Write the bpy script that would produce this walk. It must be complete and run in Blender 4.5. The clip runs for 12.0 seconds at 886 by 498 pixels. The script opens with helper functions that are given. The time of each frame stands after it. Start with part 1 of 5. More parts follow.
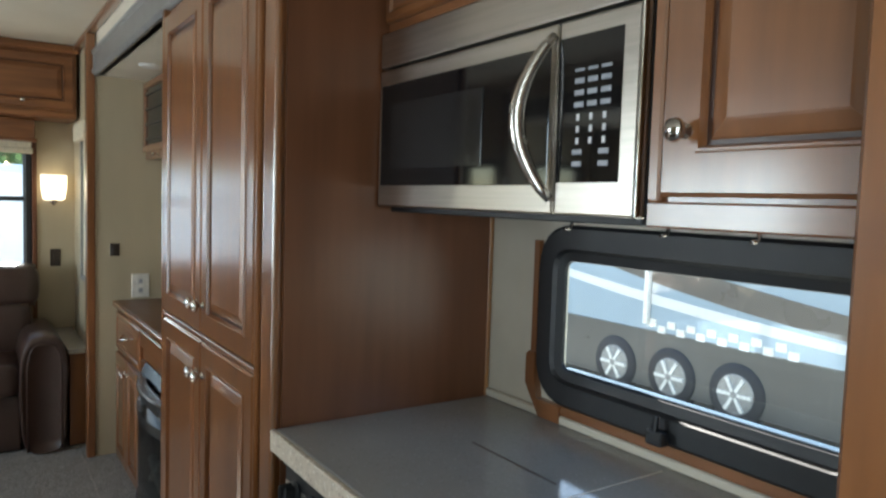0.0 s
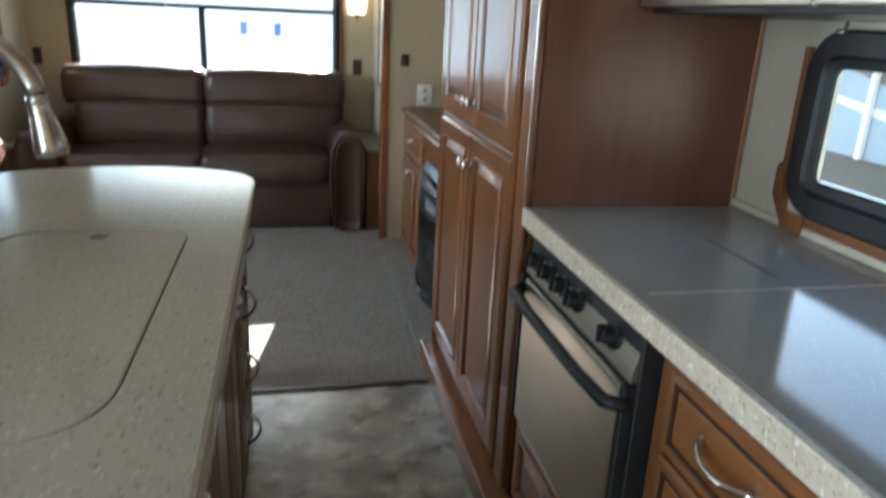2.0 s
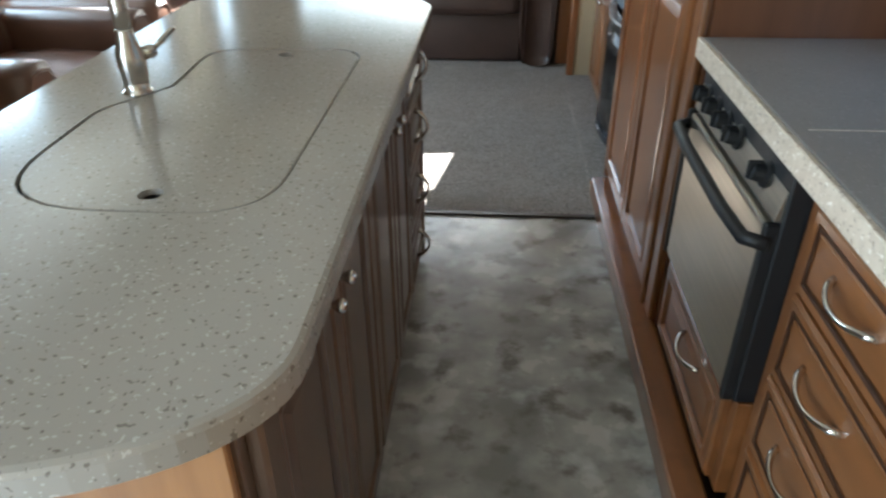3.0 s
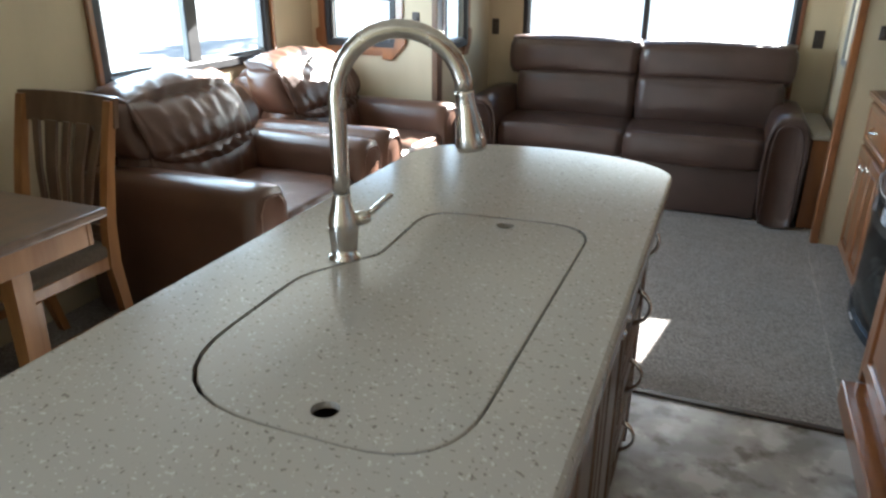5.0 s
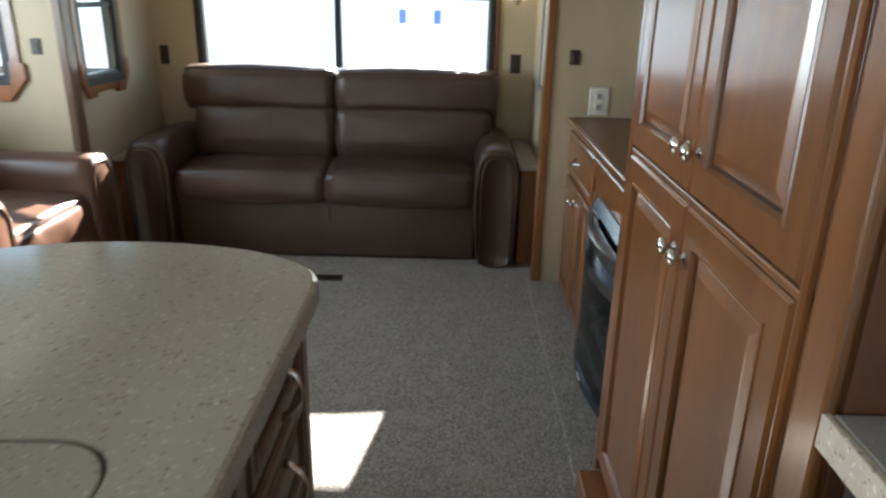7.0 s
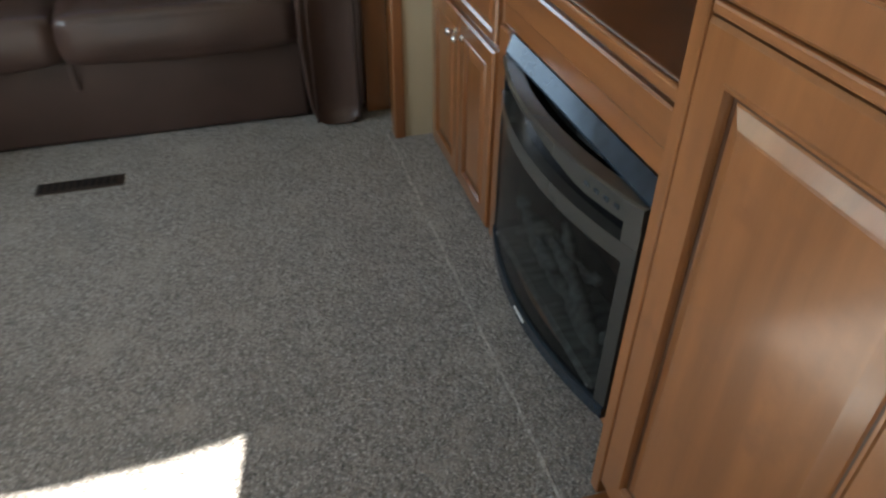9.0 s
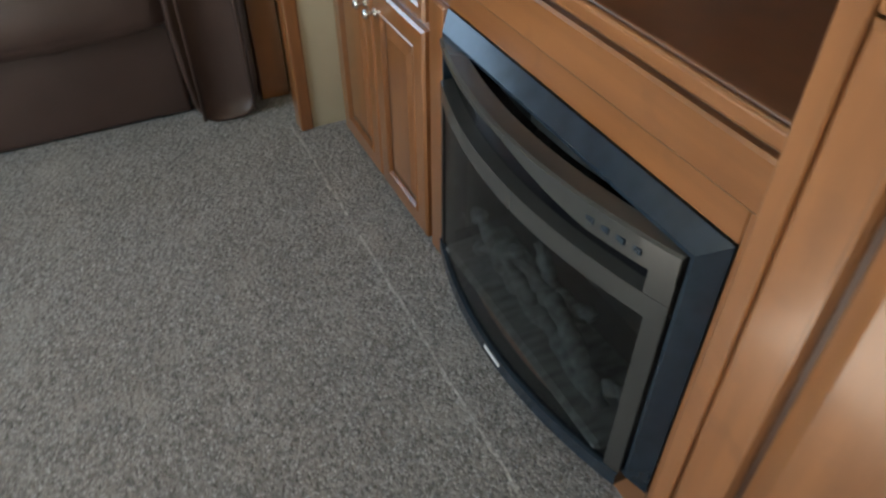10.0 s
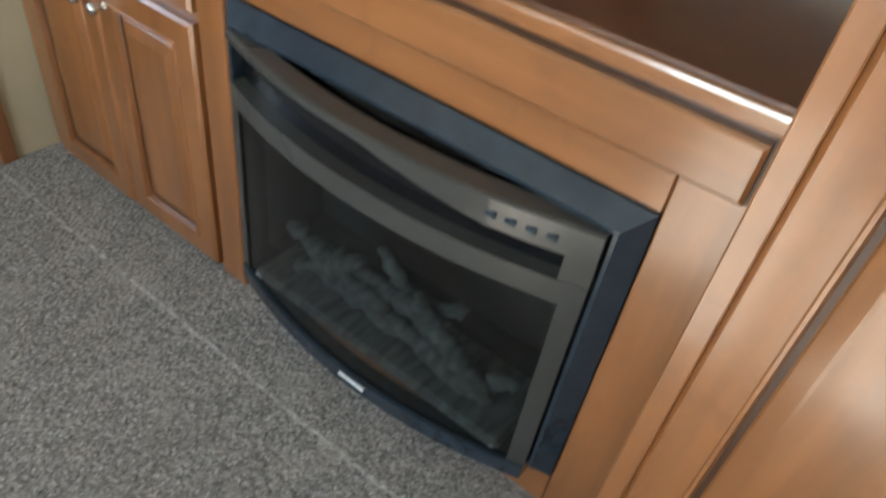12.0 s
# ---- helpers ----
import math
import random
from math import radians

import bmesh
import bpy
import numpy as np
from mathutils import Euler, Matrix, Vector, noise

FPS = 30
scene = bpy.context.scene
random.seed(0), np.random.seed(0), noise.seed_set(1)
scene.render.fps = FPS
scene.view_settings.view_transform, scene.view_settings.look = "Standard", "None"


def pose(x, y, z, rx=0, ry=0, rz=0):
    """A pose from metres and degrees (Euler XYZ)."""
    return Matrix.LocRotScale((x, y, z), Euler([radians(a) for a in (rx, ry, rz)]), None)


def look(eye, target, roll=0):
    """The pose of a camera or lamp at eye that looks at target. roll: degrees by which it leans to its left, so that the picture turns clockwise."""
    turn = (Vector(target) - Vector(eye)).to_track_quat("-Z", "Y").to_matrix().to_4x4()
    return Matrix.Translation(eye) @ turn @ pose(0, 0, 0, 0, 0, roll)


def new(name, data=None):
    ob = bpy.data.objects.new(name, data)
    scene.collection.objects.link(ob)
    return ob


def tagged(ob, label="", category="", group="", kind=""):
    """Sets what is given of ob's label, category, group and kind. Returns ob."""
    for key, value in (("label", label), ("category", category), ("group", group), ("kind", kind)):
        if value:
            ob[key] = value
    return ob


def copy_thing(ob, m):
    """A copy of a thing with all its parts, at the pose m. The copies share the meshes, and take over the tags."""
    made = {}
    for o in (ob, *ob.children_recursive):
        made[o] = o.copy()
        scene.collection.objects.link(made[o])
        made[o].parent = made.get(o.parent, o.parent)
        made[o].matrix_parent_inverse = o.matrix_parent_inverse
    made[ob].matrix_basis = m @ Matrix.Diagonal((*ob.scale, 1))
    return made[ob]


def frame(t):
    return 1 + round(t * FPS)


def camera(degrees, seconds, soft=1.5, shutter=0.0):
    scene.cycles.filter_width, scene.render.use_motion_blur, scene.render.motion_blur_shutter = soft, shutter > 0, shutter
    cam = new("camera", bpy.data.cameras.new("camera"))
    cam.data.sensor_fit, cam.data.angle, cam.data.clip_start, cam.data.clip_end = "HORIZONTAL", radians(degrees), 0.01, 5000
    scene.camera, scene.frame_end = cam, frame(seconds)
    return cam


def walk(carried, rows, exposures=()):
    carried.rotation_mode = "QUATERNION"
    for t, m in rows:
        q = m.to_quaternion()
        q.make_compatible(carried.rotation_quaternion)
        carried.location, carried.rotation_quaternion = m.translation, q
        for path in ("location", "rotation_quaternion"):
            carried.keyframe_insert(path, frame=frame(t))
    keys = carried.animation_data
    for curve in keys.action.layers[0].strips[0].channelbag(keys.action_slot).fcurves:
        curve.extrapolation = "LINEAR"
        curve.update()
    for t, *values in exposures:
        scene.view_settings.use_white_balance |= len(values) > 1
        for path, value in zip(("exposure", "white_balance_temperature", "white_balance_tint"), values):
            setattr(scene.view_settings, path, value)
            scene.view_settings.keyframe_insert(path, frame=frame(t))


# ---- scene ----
cam = camera(64.3, 12.0, soft=2.3, shutter=0.4)
PATH = [
    (0, (0.133, 0.237, 1.446), (1.249, 1.892, 1.311), 1.8),
    (0.5, (0.116, 0.214, 1.449), (1.203, 1.892, 1.413), 2.3),
    (1, (0.104, 0.199, 1.438), (0.97, 1.998, 1.329), 1.9),
    (1.5, (0.097, 0.163, 1.427), (0.694, 2.056, 1.183), 1.4),
    (2, (0.100, 0.041, 1.384), (0.518, 1.895, 0.761), 2.8),
    (2.5, (0.118, -0.035, 1.380), (0.311, 1.735, 0.470), 2.0),
    (2.7, (0.155, -0.048, 1.378), (0.208, 1.661, 0.341), 0.8),
    (4.3, (0.233, 0.053, 1.391), (-0.285, 1.716, 0.409), 1.3),
    (4.5, (0.189, 0.11, 1.415), (-0.375, 1.8, 0.507), 1.1),
    (5, (0.101, 0.216, 1.426), (-0.583, 1.941, 0.681), 0.3),
    (5.5, (0.092, 0.327, 1.423), (-0.645, 2.039, 0.698), -0.1),
    (6, (0.174, 0.577, 1.422), (-0.404, 2.351, 0.699), 0.4),
    (6.5, (0.232, 0.782, 1.41), (-0.076, 2.629, 0.707), 1.6),
    (6.7, (0.231, 0.852, 1.403), (0.063, 2.726, 0.725), 1.7),
    (8.3, (0.262, 1.655, 1.31), (0.43, 3.445, 0.445), 0.5),
    (8.5, (0.255, 1.765, 1.30), (0.468, 3.485, 0.305), 0.6),
    (9, (0.157, 2.026, 1.305), (0.601, 3.551, 0.089), 0.3),
    (9.5, (0.169, 2.211, 1.252), (0.76, 3.607, -0.052), 1.8),
    (10, (0.204, 2.424, 1.233), (0.858, 3.765, -0.099), -0.1),
    (10.5, (0.138, 2.586, 1.145), (1.069, 3.769, -0.172), 1.3),
    (11, (0.076, 2.67, 1.043), (1.261, 3.544, -0.311), 5.7),
    (11.5, (0.071, 2.675, 1.056), (1.244, 3.536, -0.316), 4.5),
    (12, (0.09, 2.686, 1.154), (1.372, 3.486, -0.155), 9.5),
]
EXPOSURES = [(0, 3.75, 6300, 10), (1, 3.7, 6250, 10), (1.5, 3.6, 6150, 9), (2, 3.95, 6050, 9), (2.5, 4.3, 6000, 9), (4.5, 4.4, 6000, 11), (5.5, 4.15, 6050, 11), (6.5, 3.85, 6250, 10), (8.5, 4.3, 6350, 9), (9, 4.15, 6350, 9), (11, 4.95, 6200, 7), (12, 4.95, 6250, 7)]
walk(cam, [(t, look(eye, target, roll)) for t, eye, target, roll in PATH], EXPOSURES)

# ---- light ----
SUN_DIR = Vector((0.178, 1.0, 0.508)).normalized()  # towards the sun, through the rear window
world = bpy.data.worlds.new("sky")
scene.world = world
world.use_nodes = True
wn = world.node_tree
wn.nodes.clear()
sky = wn.nodes.new("ShaderNodeTexSky")
sky.sky_type = "NISHITA"
sky.sun_disc = False
sky.sun_elevation = math.asin(SUN_DIR.z)
sky.sun_rotation = math.atan2(SUN_DIR.x, SUN_DIR.y)
bg = wn.nodes.new("ShaderNodeBackground")
bg.inputs["Strength"].default_value = 0.05
wout = wn.nodes.new("ShaderNodeOutputWorld")
wn.links.new(sky.outputs[0], bg.inputs["Color"])
wn.links.new(bg.outputs[0], wout.inputs["Surface"])
sun_data = bpy.data.lights.new("sun", "SUN")
sun_data.energy = 5.0
sun_data.angle = radians(0.5)
sun_data.color = (1.0, 0.95, 0.86)
sun = new("sun", sun_data)
sun.matrix_world = look(SUN_DIR * 30, (0, 0, 0))


def daylight(name, eye, target, w, h, watts, color=(0.86, 0.94, 1.0)):
    """Sky light that enters by an opening."""
    d = bpy.data.lights.new(name, "AREA")
    d.shape, d.size, d.size_y, d.energy, d.color = "RECTANGLE", w, h, watts, color
    new(name, d).matrix_world = look(eye, target)


daylight("entry_daylight", (-1.66, -0.90, 1.02), (0.0, -0.90, 1.02), 0.9, 1.9, 4.2, (0.72, 0.88, 1.0))
daylight("side_window_daylight", (-2.52, 3.22, 1.37), (0.0, 3.22, 1.37), 1.2, 0.82, 3.7, (0.76, 0.9, 1.0))


# ---- materials ----
def mat(name, color, rough=0.5, metal=0.0, color2=None, scale=8.0, stretch=(1, 1, 1), bump=0.0, bump_scale=200.0,
        detail=5.0, coat=0.0, speck=None, contrast=(0.35, 0.65), rough_var=0.08, sheen=0.0, spec=0.5, relief=0.004):
    """A surface with a broad tone variation, a fine grain in the relief and uneven gloss."""
    m = bpy.data.materials.new(name)
    m.use_nodes = True
    nt = m.node_tree
    n, l = nt.nodes, nt.links
    b = n["Principled BSDF"]
    tc = n.new("ShaderNodeTexCoord")
    mp = n.new("ShaderNodeMapping")
    mp.inputs["Scale"].default_value = stretch
    l.new(tc.outputs["Object"], mp.inputs["Vector"])
    t1 = n.new("ShaderNodeTexNoise")
    t1.inputs["Scale"].default_value, t1.inputs["Detail"].default_value = scale, detail
    l.new(mp.outputs[0], t1.inputs["Vector"])
    ramp = n.new("ShaderNodeValToRGB")
    c2 = color2 or tuple(c * 0.8 for c in color)
    ramp.color_ramp.elements[0].position, ramp.color_ramp.elements[1].position = contrast
    ramp.color_ramp.elements[0].color = (*c2, 1)
    ramp.color_ramp.elements[1].color = (*color, 1)
    l.new(t1.outputs["Fac"], ramp.inputs["Fac"])
    last = ramp.outputs["Color"]
    for sc, size, low, high, tone in speck or ():
        v = n.new("ShaderNodeTexNoise")
        v.inputs["Scale"].default_value, v.inputs["Detail"].default_value = sc, size
        l.new(tc.outputs["Object"], v.inputs["Vector"])
        mr = n.new("ShaderNodeMapRange")
        mr.inputs["From Min"].default_value, mr.inputs["From Max"].default_value = low, high
        l.new(v.outputs["Fac"], mr.inputs["Value"])
        mix = n.new("ShaderNodeMix")
        mix.data_type = "RGBA"
        l.new(mr.outputs[0], mix.inputs["Factor"])
        l.new(last, mix.inputs["A"])
        mix.inputs["B"].default_value = (*tone, 1)
        last = mix.outputs["Result"]
    l.new(last, b.inputs["Base Color"])
    b.inputs["Metallic"].default_value = metal
    b.inputs["Coat Weight"].default_value = coat
    b.inputs["Coat Roughness"].default_value = max(0.06, rough * 0.5)
    b.inputs["Sheen Weight"].default_value = sheen
    b.inputs["Specular IOR Level"].default_value = spec
    rr = n.new("ShaderNodeMapRange")
    rr.inputs["To Min"].default_value, rr.inputs["To Max"].default_value = max(0.02, rough - rough_var), rough + rough_var
    l.new(t1.outputs["Fac"], rr.inputs["Value"])
    l.new(rr.outputs[0], b.inputs["Roughness"])
    if bump:
        t2 = n.new("ShaderNodeTexNoise")
        t2.inputs["Scale"].default_value, t2.inputs["Detail"].default_value = bump_scale, 3
        l.new(mp.outputs[0], t2.inputs["Vector"])
        bp = n.new("ShaderNodeBump")
        bp.inputs["Strength"].default_value, bp.inputs["Distance"].default_value = min(1, bump), relief
        l.new(t2.outputs["Fac"], bp.inputs["Height"])
        l.new(bp.outputs[0], b.inputs["Normal"])
    return m


def glass(name, tint=(0.9, 0.95, 0.95), gloss=0.02):
    m = bpy.data.materials.new(name)
    m.use_nodes = True
    nt = m.node_tree
    nt.nodes.clear()
    out = nt.nodes.new("ShaderNodeOutputMaterial")
    tr = nt.nodes.new("ShaderNodeBsdfTransparent")
    tr.inputs["Color"].default_value = (*tint, 1)
    gl = nt.nodes.new("ShaderNodeBsdfGlossy")
    gl.inputs["Roughness"].default_value = gloss
    lw = nt.nodes.new("ShaderNodeLayerWeight")
    lw.inputs["Blend"].default_value = 0.5
    pw = nt.nodes.new("ShaderNodeMath")
    pw.operation = "POWER"
    pw.inputs[1].default_value = 4.0
    fr = nt.nodes.new("ShaderNodeMath")
    fr.operation = "MULTIPLY_ADD"
    fr.inputs[1].default_value, fr.inputs[2].default_value = 0.6, 0.04
    nt.links.new(lw.outputs["Facing"], pw.inputs[0])
    nt.links.new(pw.outputs[0], fr.inputs[0])
    mx = nt.nodes.new("ShaderNodeMixShader")
    nt.links.new(fr.outputs[0], mx.inputs[0])
    nt.links.new(tr.outputs[0], mx.inputs[1])
    nt.links.new(gl.outputs[0], mx.inputs[2])
    nt.links.new(mx.outputs[0], out.inputs["Surface"])
    return m


WOOD = mat("stained maple", (0.25, 0.094, 0.028), 0.34, color2=(0.180, 0.066, 0.019), scale=2.2, stretch=(9, 9, 0.9), bump=0.06,
           bump_scale=60, coat=1.0, speck=[(14, 4, 0.58, 0.85, (0.165, 0.060, 0.019))])
WOOD_H = mat("stained maple across", (0.25, 0.094, 0.028), 0.34, color2=(0.180, 0.066, 0.019), scale=2.2, stretch=(9, 0.9, 9), bump=0.06,
             bump_scale=60, coat=1.0, speck=[(14, 4, 0.58, 0.85, (0.165, 0.060, 0.019))])
WOOD_X = mat("stained maple crosswise", (0.26, 0.102, 0.033), 0.36, color2=(0.150, 0.055, 0.018), scale=2.2, stretch=(0.9, 9, 9), bump=0.06,
             bump_scale=60, coat=0.2, speck=[(14, 4, 0.58, 0.85, (0.165, 0.060, 0.019))])
PANEL = mat("wood print panel", (0.15, 0.058, 0.025), 0.33, color2=(0.115, 0.043, 0.018), scale=2.4, stretch=(8, 5, 0.7), bump=0.03, bump_scale=50)
GLAZE = mat("dark glaze", (0.055, 0.022, 0.01), 0.35, scale=20)
GREYWOOD = mat("greyish brown wood", (0.155, 0.092, 0.056), 0.33, color2=(0.10, 0.058, 0.036), scale=2.2, stretch=(9, 9, 1), bump=0.05, bump_scale=60, coat=0.3)
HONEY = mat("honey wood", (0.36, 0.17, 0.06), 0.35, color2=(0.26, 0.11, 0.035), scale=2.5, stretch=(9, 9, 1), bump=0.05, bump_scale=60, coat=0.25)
WALLPAPER = mat("beige wall covering", (0.47, 0.40, 0.27), 0.6, color2=(0.42, 0.355, 0.24), scale=5, stretch=(1, 1, 0.3), bump=0.12, bump_scale=160)
CEIL = mat("cream ceiling", (0.72, 0.66, 0.54), 0.7, color2=(0.66, 0.60, 0.48), scale=3, bump=0.15, bump_scale=220)
SPLASH = mat("pale backsplash", (0.62, 0.56, 0.45), 0.45, color2=(0.56, 0.50, 0.40), scale=6, bump=0.05)
CARPET = mat("taupe carpet", (0.29, 0.262, 0.234), 0.95, color2=(0.138, 0.123, 0.110), scale=75, detail=6, bump=1.0, bump_scale=110, contrast=(0.35, 0.65),
             speck=[(3.0, 4, 0.5, 0.8, (0.17, 0.155, 0.135)), (170, 3, 0.54, 0.68, (0.46, 0.43, 0.40)), (120, 3, 0.58, 0.74, (0.085, 0.078, 0.074)), (7, 5, 0.55, 0.75, (0.30, 0.27, 0.24))], sheen=0.2, spec=0.1, relief=0.010)
SEAM = mat("carpet seam", (0.42, 0.385, 0.345), 0.95, color2=(0.20, 0.18, 0.165), scale=95, bump=1.0, bump_scale=160, spec=0.1)
VINYL = mat("marbled vinyl", (0.46, 0.46, 0.44), 0.26, color2=(0.25, 0.25, 0.24), scale=5.5, detail=8, bump=0.03, bump_scale=30, contrast=(0.38, 0.62),
            speck=[(9, 8, 0.54, 0.66, (0.17, 0.155, 0.14)), (6, 7, 0.56, 0.68, (0.56, 0.58, 0.58))])
STONE = mat("speckled solid surface", (0.375, 0.345, 0.30), 0.17, color2=(0.36, 0.33, 0.29), scale=3, bump=0.0, rough_var=0.03,
            speck=[(120, 1, 0.64, 0.70, (0.29, 0.26, 0.225)), (150, 1, 0.65, 0.71, (0.50, 0.47, 0.43)), (120, 1, 0.675, 0.72, (0.2, 0.175, 0.15))])
STONE_G = mat("grey solid surface", (0.33, 0.315, 0.30), 0.09, color2=(0.295, 0.28, 0.265), scale=3, rough_var=0.03,
              speck=[(140, 1, 0.66, 0.72, (0.27, 0.255, 0.24)), (160, 1, 0.66, 0.72, (0.38, 0.365, 0.35))])
EDGE = mat("pale speckled edge", (0.62, 0.53, 0.42), 0.35, color2=(0.52, 0.43, 0.33), scale=40, speck=[(120, 2, 0.6, 0.66, (0.35, 0.27, 0.2)), (100, 2, 0.62, 0.68, (0.8, 0.74, 0.66))])
LEATHER = mat("brown leather", (0.066, 0.039, 0.030), 0.31, color2=(0.050, 0.029, 0.022), scale=4, bump=0.22, bump_scale=260, rough_var=0.06)
# Recliner leather, reddened and lightened for the warm light bounced onto it.
LEATHER_R = mat("brown leather with warm bounce", (0.098, 0.048, 0.030), 0.32, color2=(0.082, 0.040, 0.025), scale=9, bump=0.22, bump_scale=260, rough_var=0.06)
STEEL = mat("brushed stainless", (0.52, 0.48, 0.43), 0.30, 1.0, color2=(0.44, 0.41, 0.36), scale=3, stretch=(1, 1, 40), rough_var=0.05)
# Same stainless, lightened and warmed to carry the window's reflected glow.
STEEL_GLOW = mat("stainless with window glow", (0.70, 0.64, 0.54), 0.33, 1.0, color2=(0.62, 0.57, 0.48), scale=3, stretch=(1, 1, 40), rough_var=0.05)
NICKEL = mat("satin nickel", (0.62, 0.58, 0.53), 0.25, 1.0, scale=30)
CHROME = mat("polished nickel", (0.75, 0.72, 0.68), 0.12, 1.0, scale=30)
BLACK = mat("black plastic", (0.011, 0.011, 0.012), 0.5, scale=40)
GLOSS = mat("black glass", (0.006, 0.006, 0.007), 0.06, scale=10, rough_var=0.02)
# Lining lightened to grey to give the haze of reflections on the glass.
INNER = mat("firebox lining with glass haze", (0.11, 0.11, 0.105), 0.6, color2=(0.075, 0.075, 0.072), scale=12, bump=0.3, bump_scale=50)
# The blue in this charcoal stands in for sky reflected by the frame.
IRON = mat("charcoal metal with sky tint", (0.022, 0.031, 0.041), 0.17, scale=30)
# Warm grey here is the room's reflection, mixed into the dark base colour.
IRON_G = mat("dark door glass with warm reflection", (0.045, 0.043, 0.039), 0.2, color2=(0.036, 0.035, 0.032), scale=4, rough_var=0.04)
LOG = mat("ash grey log", (0.34, 0.35, 0.34), 0.85, color2=(0.15, 0.155, 0.15), scale=14, stretch=(1, 4, 4), bump=0.5, bump_scale=60)
DARKBROWN = mat("dark brown plastic", (0.035, 0.022, 0.015), 0.4, scale=30)
WHITE = mat("white plastic", (0.80, 0.78, 0.72), 0.4, scale=30)
BUTTON = mat("pale grey buttons", (0.35, 0.36, 0.39), 0.5, scale=60)
PRINT = mat("white print", (0.7, 0.7, 0.7), 0.5, scale=60)
BLIND = mat("cream fabric shade", (0.66, 0.58, 0.42), 0.8, scale=60, bump=0.2)
GREYTRIM = mat("grey slide trim", (0.30, 0.30, 0.29), 0.35, 0.4, scale=20)
FABRIC = mat("brown seat fabric", (0.13, 0.10, 0.075), 0.9, scale=80, bump=0.5)
GLASS = glass("window glass")
TINT = glass("smoked fire glass pane", (0.56, 0.58, 0.58), 0.2)
OPAL = mat("frosted opal glass", (0.85, 0.78, 0.62), 0.3, scale=5)
OPAL.node_tree.nodes["Principled BSDF"].inputs["Emission Color"].default_value = (1.0, 0.86, 0.62, 1)
OPAL.node_tree.nodes["Principled BSDF"].inputs["Emission Strength"].default_value = 0.10
OPAL.node_tree.nodes["Principled BSDF"].inputs["Transmission Weight"].default_value = 0.5
GROUND = mat("pale gravel lot", (0.24, 0.23, 0.21), 0.9, color2=(0.17, 0.165, 0.155), scale=3, bump=0.4, bump_scale=30)
# White trailer side with its blue skylit shade put into the colour.
GELCOAT = mat("white gelcoat in blue shade", (0.31, 0.38, 0.43), 0.25, color2=(0.28, 0.345, 0.39), scale=1, rough_var=0.03)
GELCOAT_W = mat("white gelcoat", (0.80, 0.81, 0.82), 0.25, color2=(0.76, 0.77, 0.79), scale=1, rough_var=0.03)
MESH = mat("dark door mesh", (0.018, 0.018, 0.019), 0.14, scale=40)
SKIRT = mat("taupe skirt paint", (0.10, 0.095, 0.085), 0.3, scale=1)
SWOOSH = mat("brown stripe paint", (0.14, 0.12, 0.10), 0.3, scale=1)
TYRE = mat("tyre rubber", (0.035, 0.035, 0.037), 0.7, scale=30)
BLUE = mat("blue paint", (0.03, 0.12, 0.5), 0.4, scale=10)
LEAF = mat("leaves", (0.09, 0.16, 0.04), 0.6, color2=(0.05, 0.10, 0.02), scale=3)
BARK = mat("bark", (0.12, 0.09, 0.065), 0.9, scale=20, bump=0.6)


# ---- building helpers ----
def thing(name, at, label, category, group="", kind=""):
    ob = new(name)
    ob.empty_display_size = 0.05
    ob.location = at
    return tagged(ob, label, category, group, kind)


def base_of(ob):
    v = Vector((0, 0, 0))
    while ob:
        v = v + Vector(ob.location)
        ob = ob.parent
    return v


def part(name, bm, material, parent=None, label="", smooth=False):
    """Links a bmesh drawn in world coordinates as one mesh under its thing or part."""
    if parent:
        bmesh.ops.translate(bm, verts=bm.verts, vec=-base_of(parent))
    bmesh.ops.recalc_face_normals(bm, faces=bm.faces)
    me = bpy.data.meshes.new(name)
    for f in bm.faces:
        f.smooth = smooth
    bm.to_mesh(me)
    bm.free()
    me.materials.append(material)
    ob = new(name, me)
    if parent:
        ob.parent = parent
    if label:
        tagged(ob, label)
    return ob


def solo(name, bm, material, label, category, group="", kind="", smooth=False):
    return tagged(part(name, bm, material, None, "", smooth), label, category, group, kind)


def box(x0, x1, y0, y1, z0, z1, bev=0.004, seg=1, bm=None):
    out = bm or bmesh.new()
    r = bmesh.ops.create_cube(out, size=1)
    vs = r["verts"]
    bmesh.ops.scale(out, vec=(abs(x1 - x0), abs(y1 - y0), abs(z1 - z0)), verts=vs)
    bmesh.ops.translate(out, vec=((x0 + x1) / 2, (y0 + y1) / 2, (z0 + z1) / 2), verts=vs)
    if bev:
        es = list({e for v in vs for e in v.link_edges})
        bmesh.ops.bevel(out, geom=es, offset=min(bev, 0.45 * min(abs(x1 - x0), abs(y1 - y0), abs(z1 - z0))), segments=seg, affect="EDGES", profile=0.5)
    return out


def loft(rings, closed=True, cap0=True, cap1=True, bm=None):
    """Joins rings of equally many points."""
    out = bm or bmesh.new()
    vr = [[out.verts.new(p) for p in r] for r in rings]
    k = len(vr[0])
    for a, b in zip(vr, vr[1:]):
        for i in range(k if closed else k - 1):
            j = (i + 1) % k
            out.faces.new((a[i], a[j], b[j], b[i]))
    if cap0:
        out.faces.new(list(reversed(vr[0])))
    if cap1:
        out.faces.new(vr[-1])
    return out


